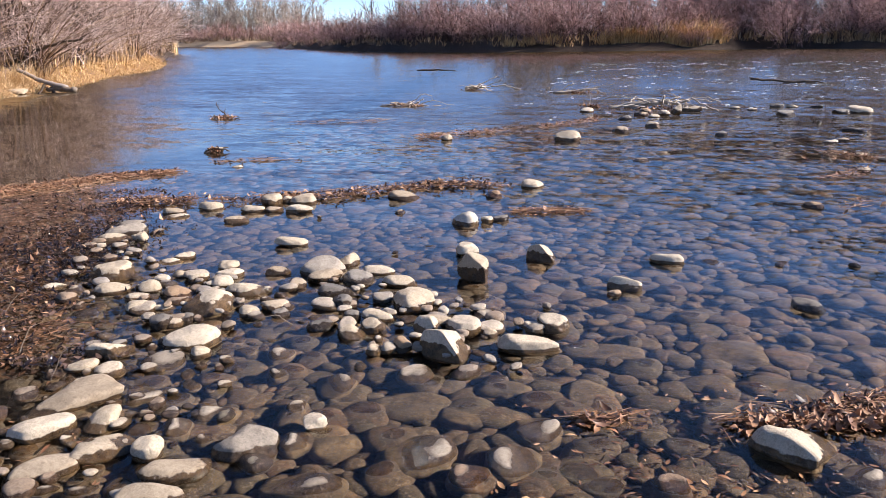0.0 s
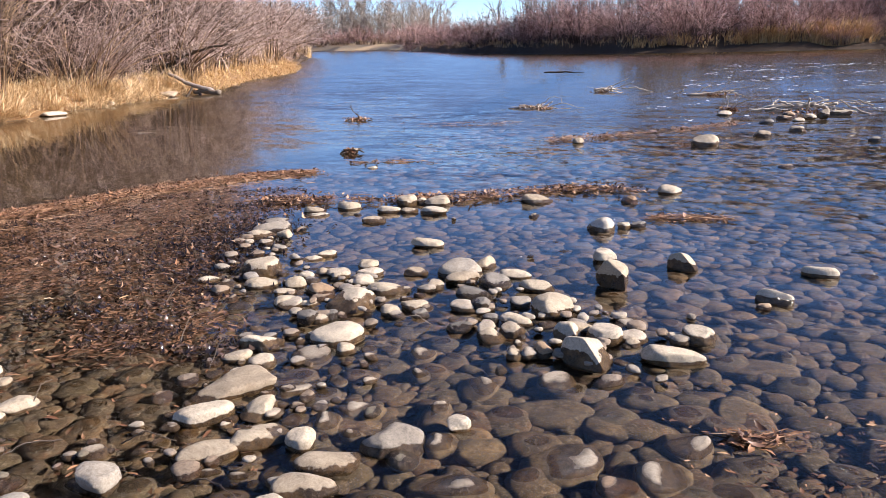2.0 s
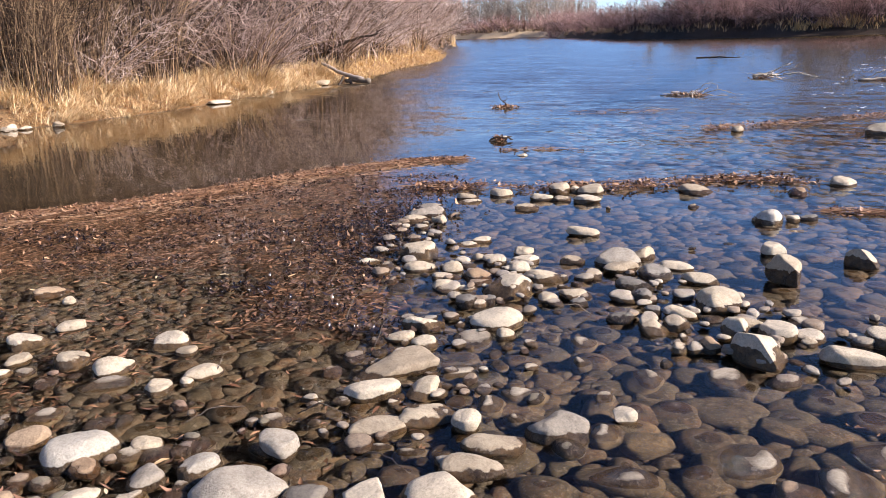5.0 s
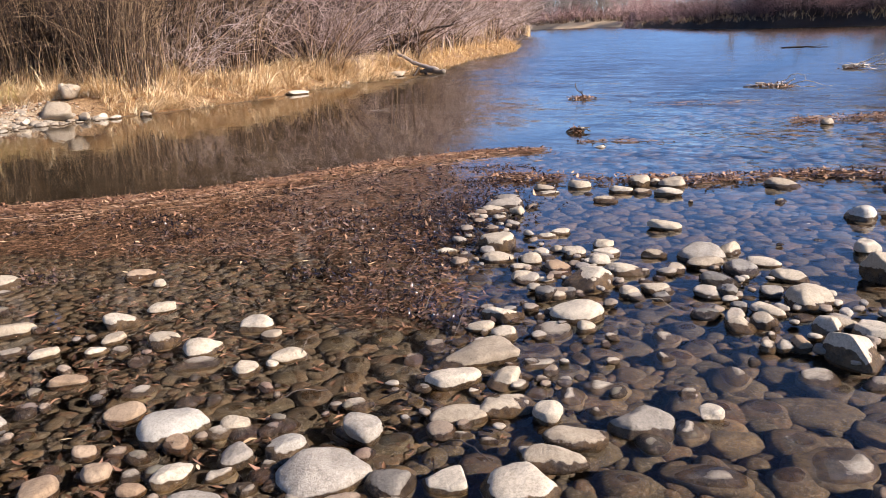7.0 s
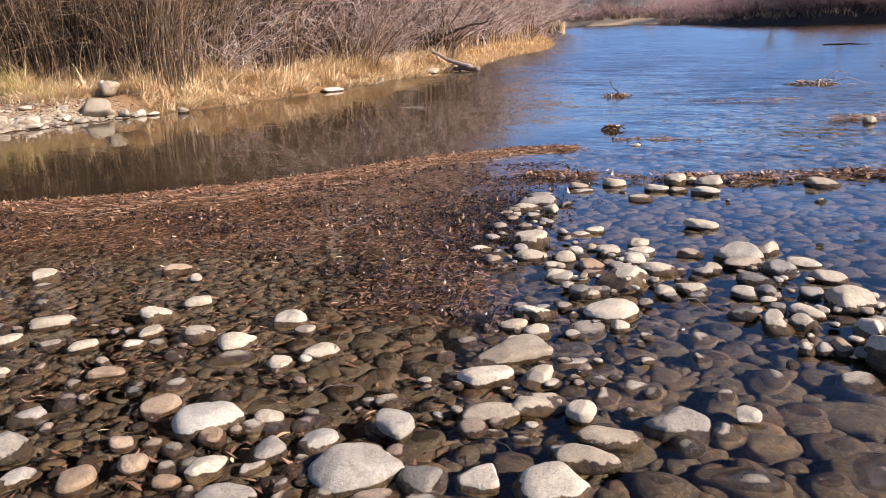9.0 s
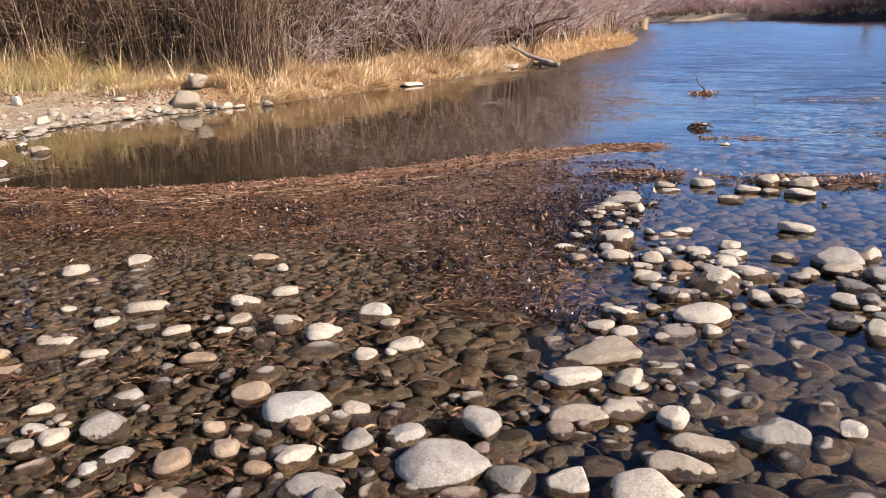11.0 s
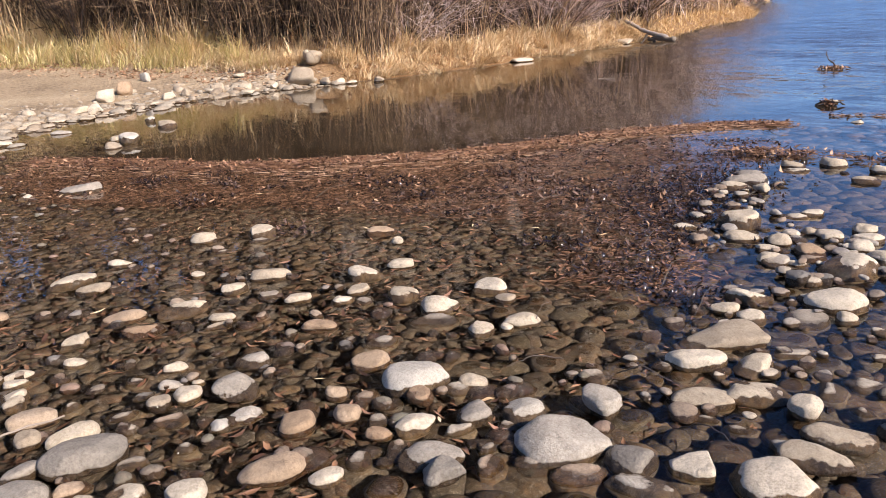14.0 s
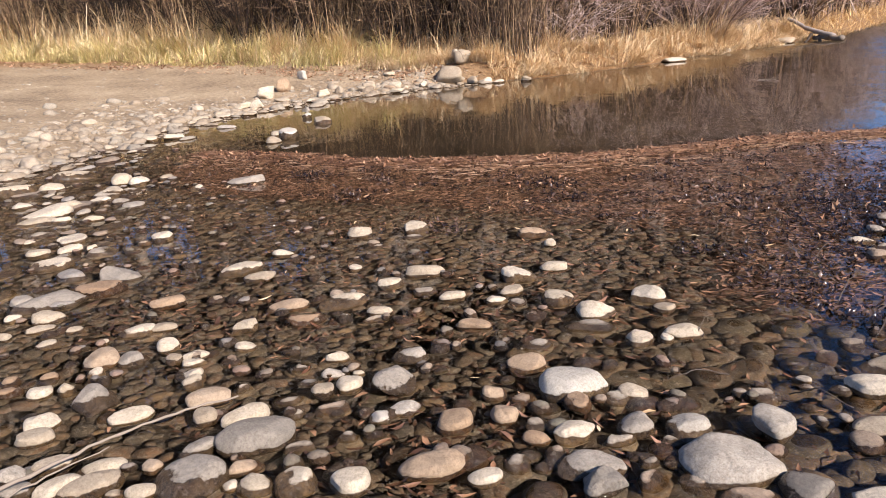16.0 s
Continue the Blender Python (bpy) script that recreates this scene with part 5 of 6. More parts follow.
twig_rng = np.random.default_rng(91)
for x, y in ((-1.72, 3.2), (-2.05, 3.45), (-2.5, 4.0), (-2.75, 4.9), (-3.0, 5.6), (-3.6, 4.4), (-4.4, 3.4), (-5.2, 3.6), (-2.2, 2.6), (-1.9, 2.2), (-3.1, 2.9), (-1.5, 2.35), (-4.0, 5.2), (-3.5, 7.9), (-0.95, 3.75), (-1.1, 2.1)):
    a, L = twig_rng.uniform(0, 6.3), twig_rng.uniform(0.16, 0.34)
    up = twig_rng.uniform(0.01, 0.07)
    c, s = math.cos(a) * L / 2, math.sin(a) * L / 2
    tagged(rod("twig", [(x - c, y - s, 0.0), (x - c * 0.1, y - s * 0.05, up + 0.012), (x + c, y + s, 0.01 + up * 0.5)], 0.003, 0.0014, WETWOOD, kink=0.002, seed=int(L * 1000)), "thin bent twig caught among wet leaves", "twig", "twigs in the shallows")

log = thing("bank_log", "weathered broken log leaning from the bank into the pool", "log", at=(-13.6, 21.7, 0.06))
rod("trunk", [(-1.2, 0.2, 0.58), (-0.5, 0.1, 0.3), (0.0, 0.05, 0.16), (0.4, 0.0, 0.07)], 0.05, 0.075, BARK, log, 7, 0.016, 5)
rod("butt", [(-0.25, 0.05, 0.04), (0.2, 0.0, 0.03), (0.72, -0.08, 0.0)], 0.06, 0.08, LOGWOOD, log, 7, 0.018, 8)
rod("branch", [(-0.3, 0, 0.16), (-0.2, -0.3, 0.04), (-0.1, -0.6, -0.1)], 0.04, 0.025, WETWOOD, log, 7, 0.01, 6)
rod("branch", [(-0.1, 0, 0.1), (-0.05, 0.0, 0.0), (0.05, 0.0, -0.15)], 0.06, 0.04, WETWOOD, log, 8, 0.012, 7)
limb = rod("limb", [(-15.9, 23.2, 0.8), (-14.6, 23.1, 1.25), (-13.3, 23.0, 1.5)], 0.09, 0.03, WETWOOD, kink=0.02, seed=9)
tagged(limb, "dark broken limb jutting from the willows over the bank", "limb")


def snag(x, y, sticks, label, material=DRIFT, heap=0.0):
    """A bundle of drifted sticks, each from its foot to its tip in metres about the place."""
    ob = thing("driftwood", label, "driftwood", "driftwood in the stream", at=(x, y, 0))
    for i, (path, r) in enumerate(sticks):
        rod("stick", path, r * (1.15 if material is DRIFT else 0.8), r * 0.4, material, ob, 5, 0.012, i + int(abs(x) * 10))
    if heap:
        n = 90
        a = rng.normal(size=(n, 2)) * heap
        L = rng.uniform(0.06, 0.12, n)
        part("debris", leaf_mesh("debris", np.stack([a[:, 0], a[:, 1] * 0.5, rng.uniform(-0.02, 0.05, n)], 1), L, L * 0.35, DRYLEAF, 50, 0.5), ob, kind="stuff")
    return ob


def tangle(seed, n, wide, high, lo, hi, r):
    """Sticks thrown together: short ones low and broad, a few that stand out at a slant."""
    g = np.random.default_rng(seed)
    out = []
    for i in range(n):
        a, L = g.uniform(0, np.pi), g.uniform(lo, hi)
        c = np.array([g.normal() * wide * 0.5, g.normal() * wide * 0.25, high * g.uniform(0.1, 0.6)])
        d = np.array([np.cos(a), np.sin(a) * 0.6, g.normal() * 0.3]) * L / 2
        mid = c + (0, 0, g.uniform(-0.03, 0.06))
        path = [tuple(c - d), tuple(mid), tuple(c + d)]
        out.append(([(p[0], p[1], max(p[2], -0.03)) for p in path], r * g.uniform(0.4, 1.2)))
    return out


snag(-5.48, 14.22, [([(0.35, 0, -0.05), (0.1, 0, 0.03), (-0.06, 0, 0.14), (-0.12, 0, 0.3)], 0.022), ([(-0.1, 0.1, -0.05), (0.1, 0, 0.04), (0.3, 0, 0.03)], 0.022), ([(-0.03, 0, 0.1), (0.05, 0, 0.2)], 0.01)], "forked dark snag standing in the stream", WETWOOD, 0.1)
snag(-3.84, 9.90, [([(-0.2, 0, -0.05), (0, 0, 0.07), (0.2, 0, 0.02)], 0.022), ([(-0.1, -0.1, 0), (0.15, 0.1, 0.05)], 0.016)], "short dark stub of wood in the stream", WETWOOD, 0.04)
snag(-2.53, 16.90, [([(-0.6, 0, 0), (0, 0, 0.03), (0.7, 0.1, 0)], 0.02), ([(0, 0, 0), (0.25, 0, 0.22), (0.4, 0, 0.28), (0.55, 0, 0.12)], 0.009), ([(0.2, 0, 0), (0.5, 0, 0.14), (1.0, 0, 0.02)], 0.01), ([(-0.3, 0, 0), (-0.15, 0, 0.06), (0.1, 0, 0.02)], 0.015)] + tangle(1, 9, 0.5, 0.12, 0.2, 0.6, 0.012), "pale branched driftwood lying across the current", DRIFT, 0.18)
snag(-1.64, 22.09, [([(-0.2, 0, 0), (0.2, 0, 0.15), (0.65, 0, 0.36)], 0.022), ([(0, 0, 0), (0.4, 0.1, 0.1), (0.8, 0, 0.3)], 0.02), ([(-0.2, 0, 0.05), (0.2, 0, 0.1), (0.5, 0, 0.05)], 0.04), ([(0.5, 0, 0.1), (0.9, 0, 0.12), (1.3, 0, 0.02)], 0.02)] + tangle(2, 8, 0.4, 0.2, 0.25, 0.7, 0.014), "bleached forked branch stranded in the riffle", DRIFT, 0.1)
snag(1.12, 20.66, [([(-0.5, 0, 0), (0, 0, 0.08), (0.5, 0, 0.12)], 0.03), ([(-0.1, 0, 0), (0.3, 0, 0.12), (0.9, 0, 0.24)], 0.012), ([(-0.6, 0, 0.02), (0.2, 0, 0.06)], 0.03)] + tangle(3, 10, 0.6, 0.2, 0.3, 0.8, 0.014), "bleached branches stranded in the riffle", DRIFT, 0.2)
snag(2.56, 16.12, [([(-0.7, 0, 0.05), (0, 0, 0.16), (0.4, 0, 0.1)], 0.035), ([(-0.2, 0, 0.12), (0.3, 0.1, 0.12), (0.85, 0, 0.02)], 0.04), ([(0.3, 0, 0.05), (0.32, 0, 0.25), (0.05, 0, 0.36)], 0.01), ([(-0.8, 0.1, 0.05), (-0.2, 0, 0.2), (0.2, 0, 0.17)], 0.025), ([(-0.6, 0, 0), (-0.1, 0, 0.1), (0.3, 0, 0.16)], 0.03)] + tangle(4, 16, 0.8, 0.34, 0.3, 0.9, 0.02), "pile of driftwood caught on stones in the riffle", DRIFT, 0.3)
snag(7.08, 24.54, [([(-0.9, 0, 0.14), (0, 0, 0.06), (0.9, 0, 0.02)], 0.045), ([(0, 0, 0), (0.6, 0, 0.08), (1.2, 0, 0.0)], 0.035)], "long dark log stranded in the riffle", WETWOOD)
snag(1.26, 16.57, [([(0, 0, 0), (0.2, 0, 0.16), (0.5, 0, 0.22), (0.75, 0, 0.2), (1.0, 0, 0.05)], 0.009), ([(-0.05, 0, 0), (-0.02, 0, 0.28)], 0.008)], "thin arched twigs standing from the drift bar", DRIFT, 0.08)
snag(-8.43, 11.90, [([(-0.25, 0, 0.0), (0, 0, 0.02), (0.25, 0.05, 0.0)], 0.007), ([(0, 0, 0), (0.12, 0.0, 0.05), (0.2, 0, 0.01)], 0.005)], "thin bare twigs afloat on the pool", DRIFT)
snag(-4.50, 35.28, [([(-0.8, 0, 0), (0, 0, 0.05), (0.9, 0, 0)], 0.06)], "dark sunken log breaking the stream's surface", WETWOOD)

# ---- boulders and stones of the near bank ----
def boulder(x, y, w, d, h, tone, label, seed, angular=False, lift=0.0):
    v, q = worn(3, seed, 9 if angular else 7, 0.16 if angular else 0.14, 0.66 if angular else 0.76, 3.6 if angular else 2.6, 0.03)
    z = float(ground(x, y))
    ob = mesh_object("bank_stone", v * (w / 2, d / 2, h * 0.58) + (0, 0, h * 0.32), q, STONE[tone])
    ob.color = (0.03, 0, 0, 1)
    ob.location, ob.rotation_euler = (x, y, z + lift), (0, 0, seed)
    return tagged(ob, label, "stone", "stones on the bank")


boulder(-15.25, 6.1, 0.38, 0.3, 0.28, "o", "brown rounded boulder on the beach's edge", 301)
boulder(-16.2, 6.95, 0.25, 0.2, 0.2, "w", "white angular stone on the dirt beach", 302, True)
boulder(-14.8, 5.55, 0.42, 0.32, 0.26, "p", "pale angular boulder on the gravel", 303, True)
boulder(-14.0, 9.2, 0.76, 0.52, 0.34, "p", "pale blocky boulder at the pool's edge", 305, True, 0.02)
boulder(-14.4, 9.85, 0.43, 0.4, 0.28, "p", "pale rounded boulder behind a blocky one", 309, False, 0.06)
boulder(-14.6, 9.85, 0.2, 0.18, 0.22, "p", "small pale stone among fallen leaves", 316, lift=0.1)
for i, (bx, by, bw, bh) in enumerate(((-13.45, 9.45, 0.3, 0.2), (-13.36, 9.7, 0.24, 0.14), (-13.15, 9.85, 0.26, 0.12), (-12.8, 10.3, 0.3, 0.18), (-13.75, 4.95, 0.3, 0.16), (-14.2, 6.5, 0.28, 0.17), (-14.38, 6.9, 0.24, 0.16), (-14.3, 7.5, 0.3, 0.2), (-14.1, 8.0, 0.26, 0.15), (-13.85, 8.5, 0.22, 0.14))):
    boulder(bx, by, bw, bw * 0.75, bh, "p", "pale stone in the row along the pool's edge", 320 + i, True)
for i, (bx, by, bw, bh) in enumerate(((-12.95, 14.85, 0.6, 0.17), (-12.98, 15.6, 0.95, 0.17), (-13.5, 17.45, 0.25, 0.16), (-14.1, 20.8, 0.6, 0.2), (-13.5, 21.6, 0.4, 0.1), (-13.2, 16.1, 0.3, 0.12))):
    boulder(bx, by, bw, bw * 0.6, bh, "p", "flat pale slab of rock at the foot of the willows", 340 + i, True)

for i in range(46):
    by = 3.6 + 5.8 * (i + 0.5) / 46 + rng.uniform(-0.2, 0.2)
    bw = 0.09 + 0.27 * rng.uniform() ** 1.8
    bx = float(np.interp(by, LEFT_Y, LEFT_X)) - (rng.uniform(-0.35, 1.7) if i % 2 else rng.uniform(-0.2, 0.5))
    boulder(bx, by, bw, bw * rng.uniform(0.6, 0.9), bw * rng.uniform(0.2, 0.42), "ppop"[i % 4], "bleached stone at the beach's waterline", 400 + i, i % 3 > 0)

# ---- broken water ----
FOAM = Mat("foam")
FOAM.b.inputs["Base Color"].default_value = (0.8, 0.82, 0.84, 1)
FOAM.b.inputs["Roughness"].default_value = 0.35
FOAM.b.inputs["Subsurface Weight"].default_value = 0.2
n = 9000
fx, fy = rng.uniform(-1.0, 18.0, n), rng.uniform(14.0, 44.0, n)
ok = (wobble(fx, fy, 0.8, 2.0) + 0.5 * wobble(fx, fy, 2.0) > 0.25) & (fx < 0.6 * fy - 4) & (fx > 0.1 * fy - 2.2)
pts = np.stack([fx, fy, 0.0012 * fy + 0.0055 * fy * rng.uniform(size=n) ** 4], 1)[ok]
tagged(new("foam", scatter("foam", pts, SMALL, FOAM.m, lambda x, y, c: c * 0 + 0.001, (0.03, 0.09), 2)), "white flecks of broken water in the riffle", "foam", kind="stuff")

# ---- plants ----
def stems(n, r, spread, height, lean, droop, k=6, thick=0.012):
    """Stems that rise from a stool and arch outwards."""
    a, rad = r.uniform(0, 2 * np.pi, n), np.sqrt(r.uniform(0, 1, n)) * spread
    out = a + r.normal(size=n) * 0.7
    H = height * r.uniform(0.6, 1.0, n)
    tilt = lean * r.uniform(0.05, 1.0, n)
    le, H = H * np.sin(tilt), H * np.cos(tilt * 0.9)
    t = np.linspace(0, 1, k)
    x = (rad * np.cos(a))[:, None] + np.cos(out)[:, None] * le[:, None] * t[None] ** 1.5
    y = (rad * np.sin(a))[:, None] + np.sin(out)[:, None] * le[:, None] * t[None] ** 1.5
    z = H[:, None] * (t[None] - droop * t[None] ** 3 * r.uniform(0, 1, n)[:, None]) - 0.05
    w = np.cumsum(r.normal(size=(n, k, 2)) * 0.02 * height / 3, axis=1)
    w[:, 0] = 0
    p = np.stack([x + w[..., 0], y + w[..., 1], z], -1)
    rad = thick * r.uniform(0.5, 1.2, n)[:, None] * np.linspace(1, 0.28, k)[None]
    return p, rad


def offshoots(p, rad, n, r, length, k=4, thin=0.5, low=0.25, wild=0.5):
    """Twigs that leave the stems."""
    m, kk, _ = p.shape
    i, u = r.integers(0, m, n), r.uniform(low, 0.97, n) * (kk - 1)
    j = np.minimum(u.astype(int), kk - 2)
    fr = (u - j)[:, None]
    start = p[i, j] * (1 - fr) + p[i, j + 1] * fr
    d = p[i, j + 1] - p[i, j]
    d /= np.linalg.norm(d, axis=1, keepdims=True) + 1e-9
    d = d + r.normal(size=(n, 3)) * wild + np.array([0, 0, 0.12])
    d /= np.linalg.norm(d, axis=1, keepdims=True)
    L = length * r.uniform(0.35, 1.0, n)
    t = np.linspace(0, 1, k)
    bend = r.normal(size=(n, 3)) * 0.25
    q = start[:, None] + d[:, None] * (L[:, None] * t[None])[..., None] + bend[:, None] * (L[:, None] * t[None] ** 2)[..., None]
    q[..., 2] = np.maximum(q[..., 2], 0.03)
    rr = (rad[i, j] * thin)[:, None] * np.linspace(1, 0.4, k)[None]
    return q, np.maximum(rr, 0.0014)


def willow(seed, height, n_stems, n_twigs, spread, lean, twig_mat, stem_mat, thick=0.012, floor=0.0, fine=0, wild=0.5, k=3):
    r = np.random.default_rng(seed)
    p, rad = stems(n_stems, r, spread, height, lean, 0.25, thick=thick)
    q, qr = offshoots(p, rad, n_twigs, r, height * 0.3, k, wild=wild)
    groups = [(q, np.maximum(qr, floor))]
    if fine:
        q2, qr2 = offshoots(q, qr, fine, r, height * 0.14, 3, 0.7, 0.1, wild * 1.2)
        groups.append((q2, np.maximum(qr2, floor)))
    return tube_mesh("stems", [(p, np.maximum(rad, floor))], stem_mat), tube_mesh("twigs", groups, twig_mat)


def shrub_of(meshes, label, group, name="willow_shrub"):
    ob = thing(name, label, "shrub", group)
    part("stool", meshes[0], ob, kind="stuff")
    part("twig_crown", meshes[1], ob, kind="stuff")
    return ob


def plant(proto, used, x, y, s, turn, sz=1.0):
    m = pose(x, y, float(ground(x, y)) - 0.05, 0, 0, turn)
    if not used:
        proto.matrix_basis = m @ Matrix.Diagonal((s, s, s * sz, 1))
        return proto
    ob = copy_thing(proto, m)
    ob.scale = (s, s, s * sz)
    return ob


def bank_edge(y):
    """Where the grass begins: at the waterline under the willows, at the back of the beach before them."""
    x = np.interp(y, LEFT_Y, LEFT_X)
    k = smooth(10.5, 8.0, y)
    return x * (1 - k) + np.interp(y, GRASS_Y, GRASS_X) * k


def thicket(protos, spots):
    used = set()
    for i, (x, y, s, turn) in enumerate(spots):
        k = i % len(protos)
        plant(protos[k], k in used, x, y, s, turn, rng.uniform(0.88, 1.15))
        used.add(k)


# upright canes behind the beach
canes = [shrub_of(willow(20 + i, 3.7, 170, 700, 0.8, 0.42, CANE, CANE, 0.0125, 0.0035, 700, 1.0), "leafless willow stool, a dense sheaf of brown and tan canes", "willow canes behind the beach") for i in range(4)]
spots = []
for off, gap in ((2.6, 1.45), (4.3, 1.7), (6.3, 2.2), (9.0, 2.4)):
    y = -10.0 + off * 0.2
    while y < 14.5:
        spots.append((bank_edge(y) - off + rng.uniform(-0.5, 0.5) + (0.8 if y > 10 else 0.0), y, rng.uniform(0.85, 1.2), rng.uniform(0, 360)))
        y += gap * rng.uniform(0.75, 1.25)
spots += [(-18.7, 8.9, 1.0, 20), (-18.6, 10.1, 1.1, 90), (-19.3, 8.9, 1.05, 200), (-20.6, 10.0, 1.1, 300), (-21.0, 8.4, 1.15, 150), (-17.2, 11.4, 0.95, 260), (-22.5, 9.5, 1.2, 10), (-18.0, 11.8, 1.05, 330)]
thicket(canes, spots)

# arching grey-pink bushes upstream of them
bushes = [shrub_of(willow(30 + i, 3.5, 70, 560, 0.7, 1.2, TWIG, STEM, 0.02, 0.0045, 900, 0.95, 4), "rounded leafless willow bush with arching grey-pink twigs", "willow bushes on the near bank") for i in range(4)]
spots = []
for off, gap in ((1.8, 2.7), (3.9, 2.6), (6.5, 3.0)):
    y = 12.5 + off * 0.3
    while y < 47:
        spots.append((bank_edge(y) - off + rng.uniform(-0.5, 0.5), y, rng.uniform(0.6, 1.15) + 0.09 * off, rng.uniform(0, 360)))
        y += gap * rng.uniform(0.8, 1.25) * (1 + max(0, y - 20) * 0.03)
thicket(bushes, spots)

# a tangle of near-black stems, added to stand in for the thicket's inner shade
shade = [shrub_of(willow(50 + i, 2.4, 130, 420, 1.1, 0.42, SHADE, SHADE, 0.016, 0.007, 300, 0.9), "dense near-black willow stems added as shade behind bushes and canes", "dark willow tangle") for i in range(2)]
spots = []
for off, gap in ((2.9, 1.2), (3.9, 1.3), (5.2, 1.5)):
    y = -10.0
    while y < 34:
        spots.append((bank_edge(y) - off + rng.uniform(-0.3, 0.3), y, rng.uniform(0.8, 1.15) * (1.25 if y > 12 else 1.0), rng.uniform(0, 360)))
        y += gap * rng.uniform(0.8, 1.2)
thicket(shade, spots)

far_willows = [shrub_of(willow(40 + i, 4.4, 50, 200, 0.9, 1.0, TWIG, STEM, 0.024, 0.011, 200, 0.7), "leafless grey-brown willow shrub on the far reach of the bank", "willows along the far reach") for i in range(3)]
spots = []
y = 46.0
while y < 130:
    x = np.interp(y, LEFT_Y, LEFT_X)
    for off in (2.0, 5.0):
        spots.append((x - off + rng.uniform(-0.8, 0.8), y + rng.uniform(-1, 1), rng.uniform(0.9, 1.4), rng.uniform(0, 360)))
    y += 2.6 + (y - 46) * 0.03
thicket(far_willows, spots)

# stools in the darkened stem colour stand in for shade at the shrubs' foot
red_willows = [shrub_of(willow(60 + i, 4.4, 60, 320, 1.2, 1.15, REDTWIG, SHADESTEM, 0.024, 0.0105, 420, 0.95), "leafless reddish willow shrub on the opposite bank", "red willows on the opposite bank", "red_willow") for i in range(4)]
spots = []
x = -46.0
while x < 62:
    y = np.interp(x, RIGHT_X, RIGHT_Y)
    for off in (1.6, 4.2, 7.5):
        spots.append((x + rng.uniform(-1.1, 1.1), y + off + rng.uniform(-0.7, 0.7), (rng.uniform(0.5, 1.15) + 0.35 * float(wobble(x, 0, 0.35)) + 0.06 * off) * float(smooth(-30, 0, x) * 0.4 + 0.6), rng.uniform(0, 360)))
    x += 2.6
thicket(red_willows, spots)

# a low red band under the trees at the bend
spots = [(x, float(np.interp(x, RIGHT_X, RIGHT_Y)) + rng.uniform(0.6, 9), rng.uniform(0.6, 1.0), rng.uniform(0, 360)) for x in np.arange(-120, -40, 1.5)]
bend_willows = [shrub_of(willow(80 + i, 4.4, 40, 160, 1.4, 0.9, REDTWIG, STEM, 0.04, 0.024, 120, 0.7), "distant low reddish willow shrub at the river's bend", "willows at the bend", "red_willow") for i in range(2)]
thicket(bend_willows, spots)


def cottonwood(seed, height, n_limbs=16, n_branches=90, n_twigs=620, floor=0.02, girth=0.017, wild=0.5):
    """A bare broad tree: trunk, limbs, branches and fine twigs."""
    r = np.random.default_rng(seed)
    k = 7
    t = np.linspace(0, 1, k)
    trunk = np.stack([np.cumsum(r.normal(size=k)) * 0.12, np.cumsum(r.normal(size=k)) * 0.12, t * height * 0.8 - 0.3], -1)[None]
    trad = (height * girth * (1 - 0.75 * t))[None]
    limbs, lr = offshoots(trunk, trad, n_limbs, r, height * 0.45, 6, 0.55, 0.15, wild)
    br, brr = offshoots(limbs, lr, n_branches, r, height * 0.24, 4, 0.6, 0.2, wild)
    tw, twr = offshoots(br, brr, n_twigs, r, height * 0.12, 3, 0.6, 0.15, 0.7)
    return tube_mesh("trunk", [(trunk, trad)], BARK, 7), tube_mesh("limbs", [(limbs, lr)], BARK, 4), tube_mesh("twigs", [(br, np.maximum(brr, floor * 1.3)), (tw, np.maximum(twr, floor))], BARK)


def tree_of(meshes, label, group):
    ob = thing("cottonwood", label, "tree", group)
    part("trunk", meshes[0], ob)
    part("limb_frame", meshes[1], ob)
    part("crown", meshes[2], ob)
    return ob


trees = [tree_of(cottonwood(5 + i, 10, 10, 44, 220, 0.022, 0.011, 0.38), "leafless grey cottonwood tree beyond the river", "bare trees beyond the river") for i in range(4)]
spots = [(x, np.interp(x, RIGHT_X, RIGHT_Y) + rng.uniform(12, 30), rng.uniform(0.75, 1.15), rng.uniform(0, 360)) for x in np.arange(-23, 62, 2.4)]
thicket(trees, spots)
tall_trees = [tree_of(cottonwood(35 + i, 20, 22, 110, 460, 0.05, 0.013, 0.42), "tall leafless cottonwood behind the opposite bank", "tall trees beyond the river") for i in range(3)]
spots = []
for off, gap in ((13.0, 3.2), (20.0, 3.4)):
    x = -3.0
    while x < 66:
        spots.append((x + rng.uniform(-1, 1), np.interp(x, RIGHT_X, RIGHT_Y) + off + rng.uniform(-2, 2), rng.uniform(0.5, 0.8), rng.uniform(0, 360)))
        x += gap * rng.uniform(0.8, 1.2)
thicket(tall_trees, spots)
far_trees = [tree_of(cottonwood(15 + i, 10, 12, 40, 150, 0.034, 0.009, 0.3), "distant leafless grey tree at the river's bend", "woods at the bend") for i in range(4)]
spots = [(x, 180 + rng.uniform(-3, 34), rng.uniform(0.7, 1.1), rng.uniform(0, 360)) for x in np.arange(-150, -56, 0.55)]
spots += [(x - rng.uniform(9, 20), y, rng.uniform(0.6, 0.85), rng.uniform(0, 360)) for y in np.arange(52, 120, 5.0) for x in [float(np.interp(y, LEFT_Y, LEFT_X))]]
thicket(far_trees, spots)
grove = [tree_of(cottonwood(25 + i, 13, 18, 90, 420, 0.028), "tall leafless cottonwood with a pale trunk behind the willows", "trees behind the near bank") for i in range(4)]
spots = []
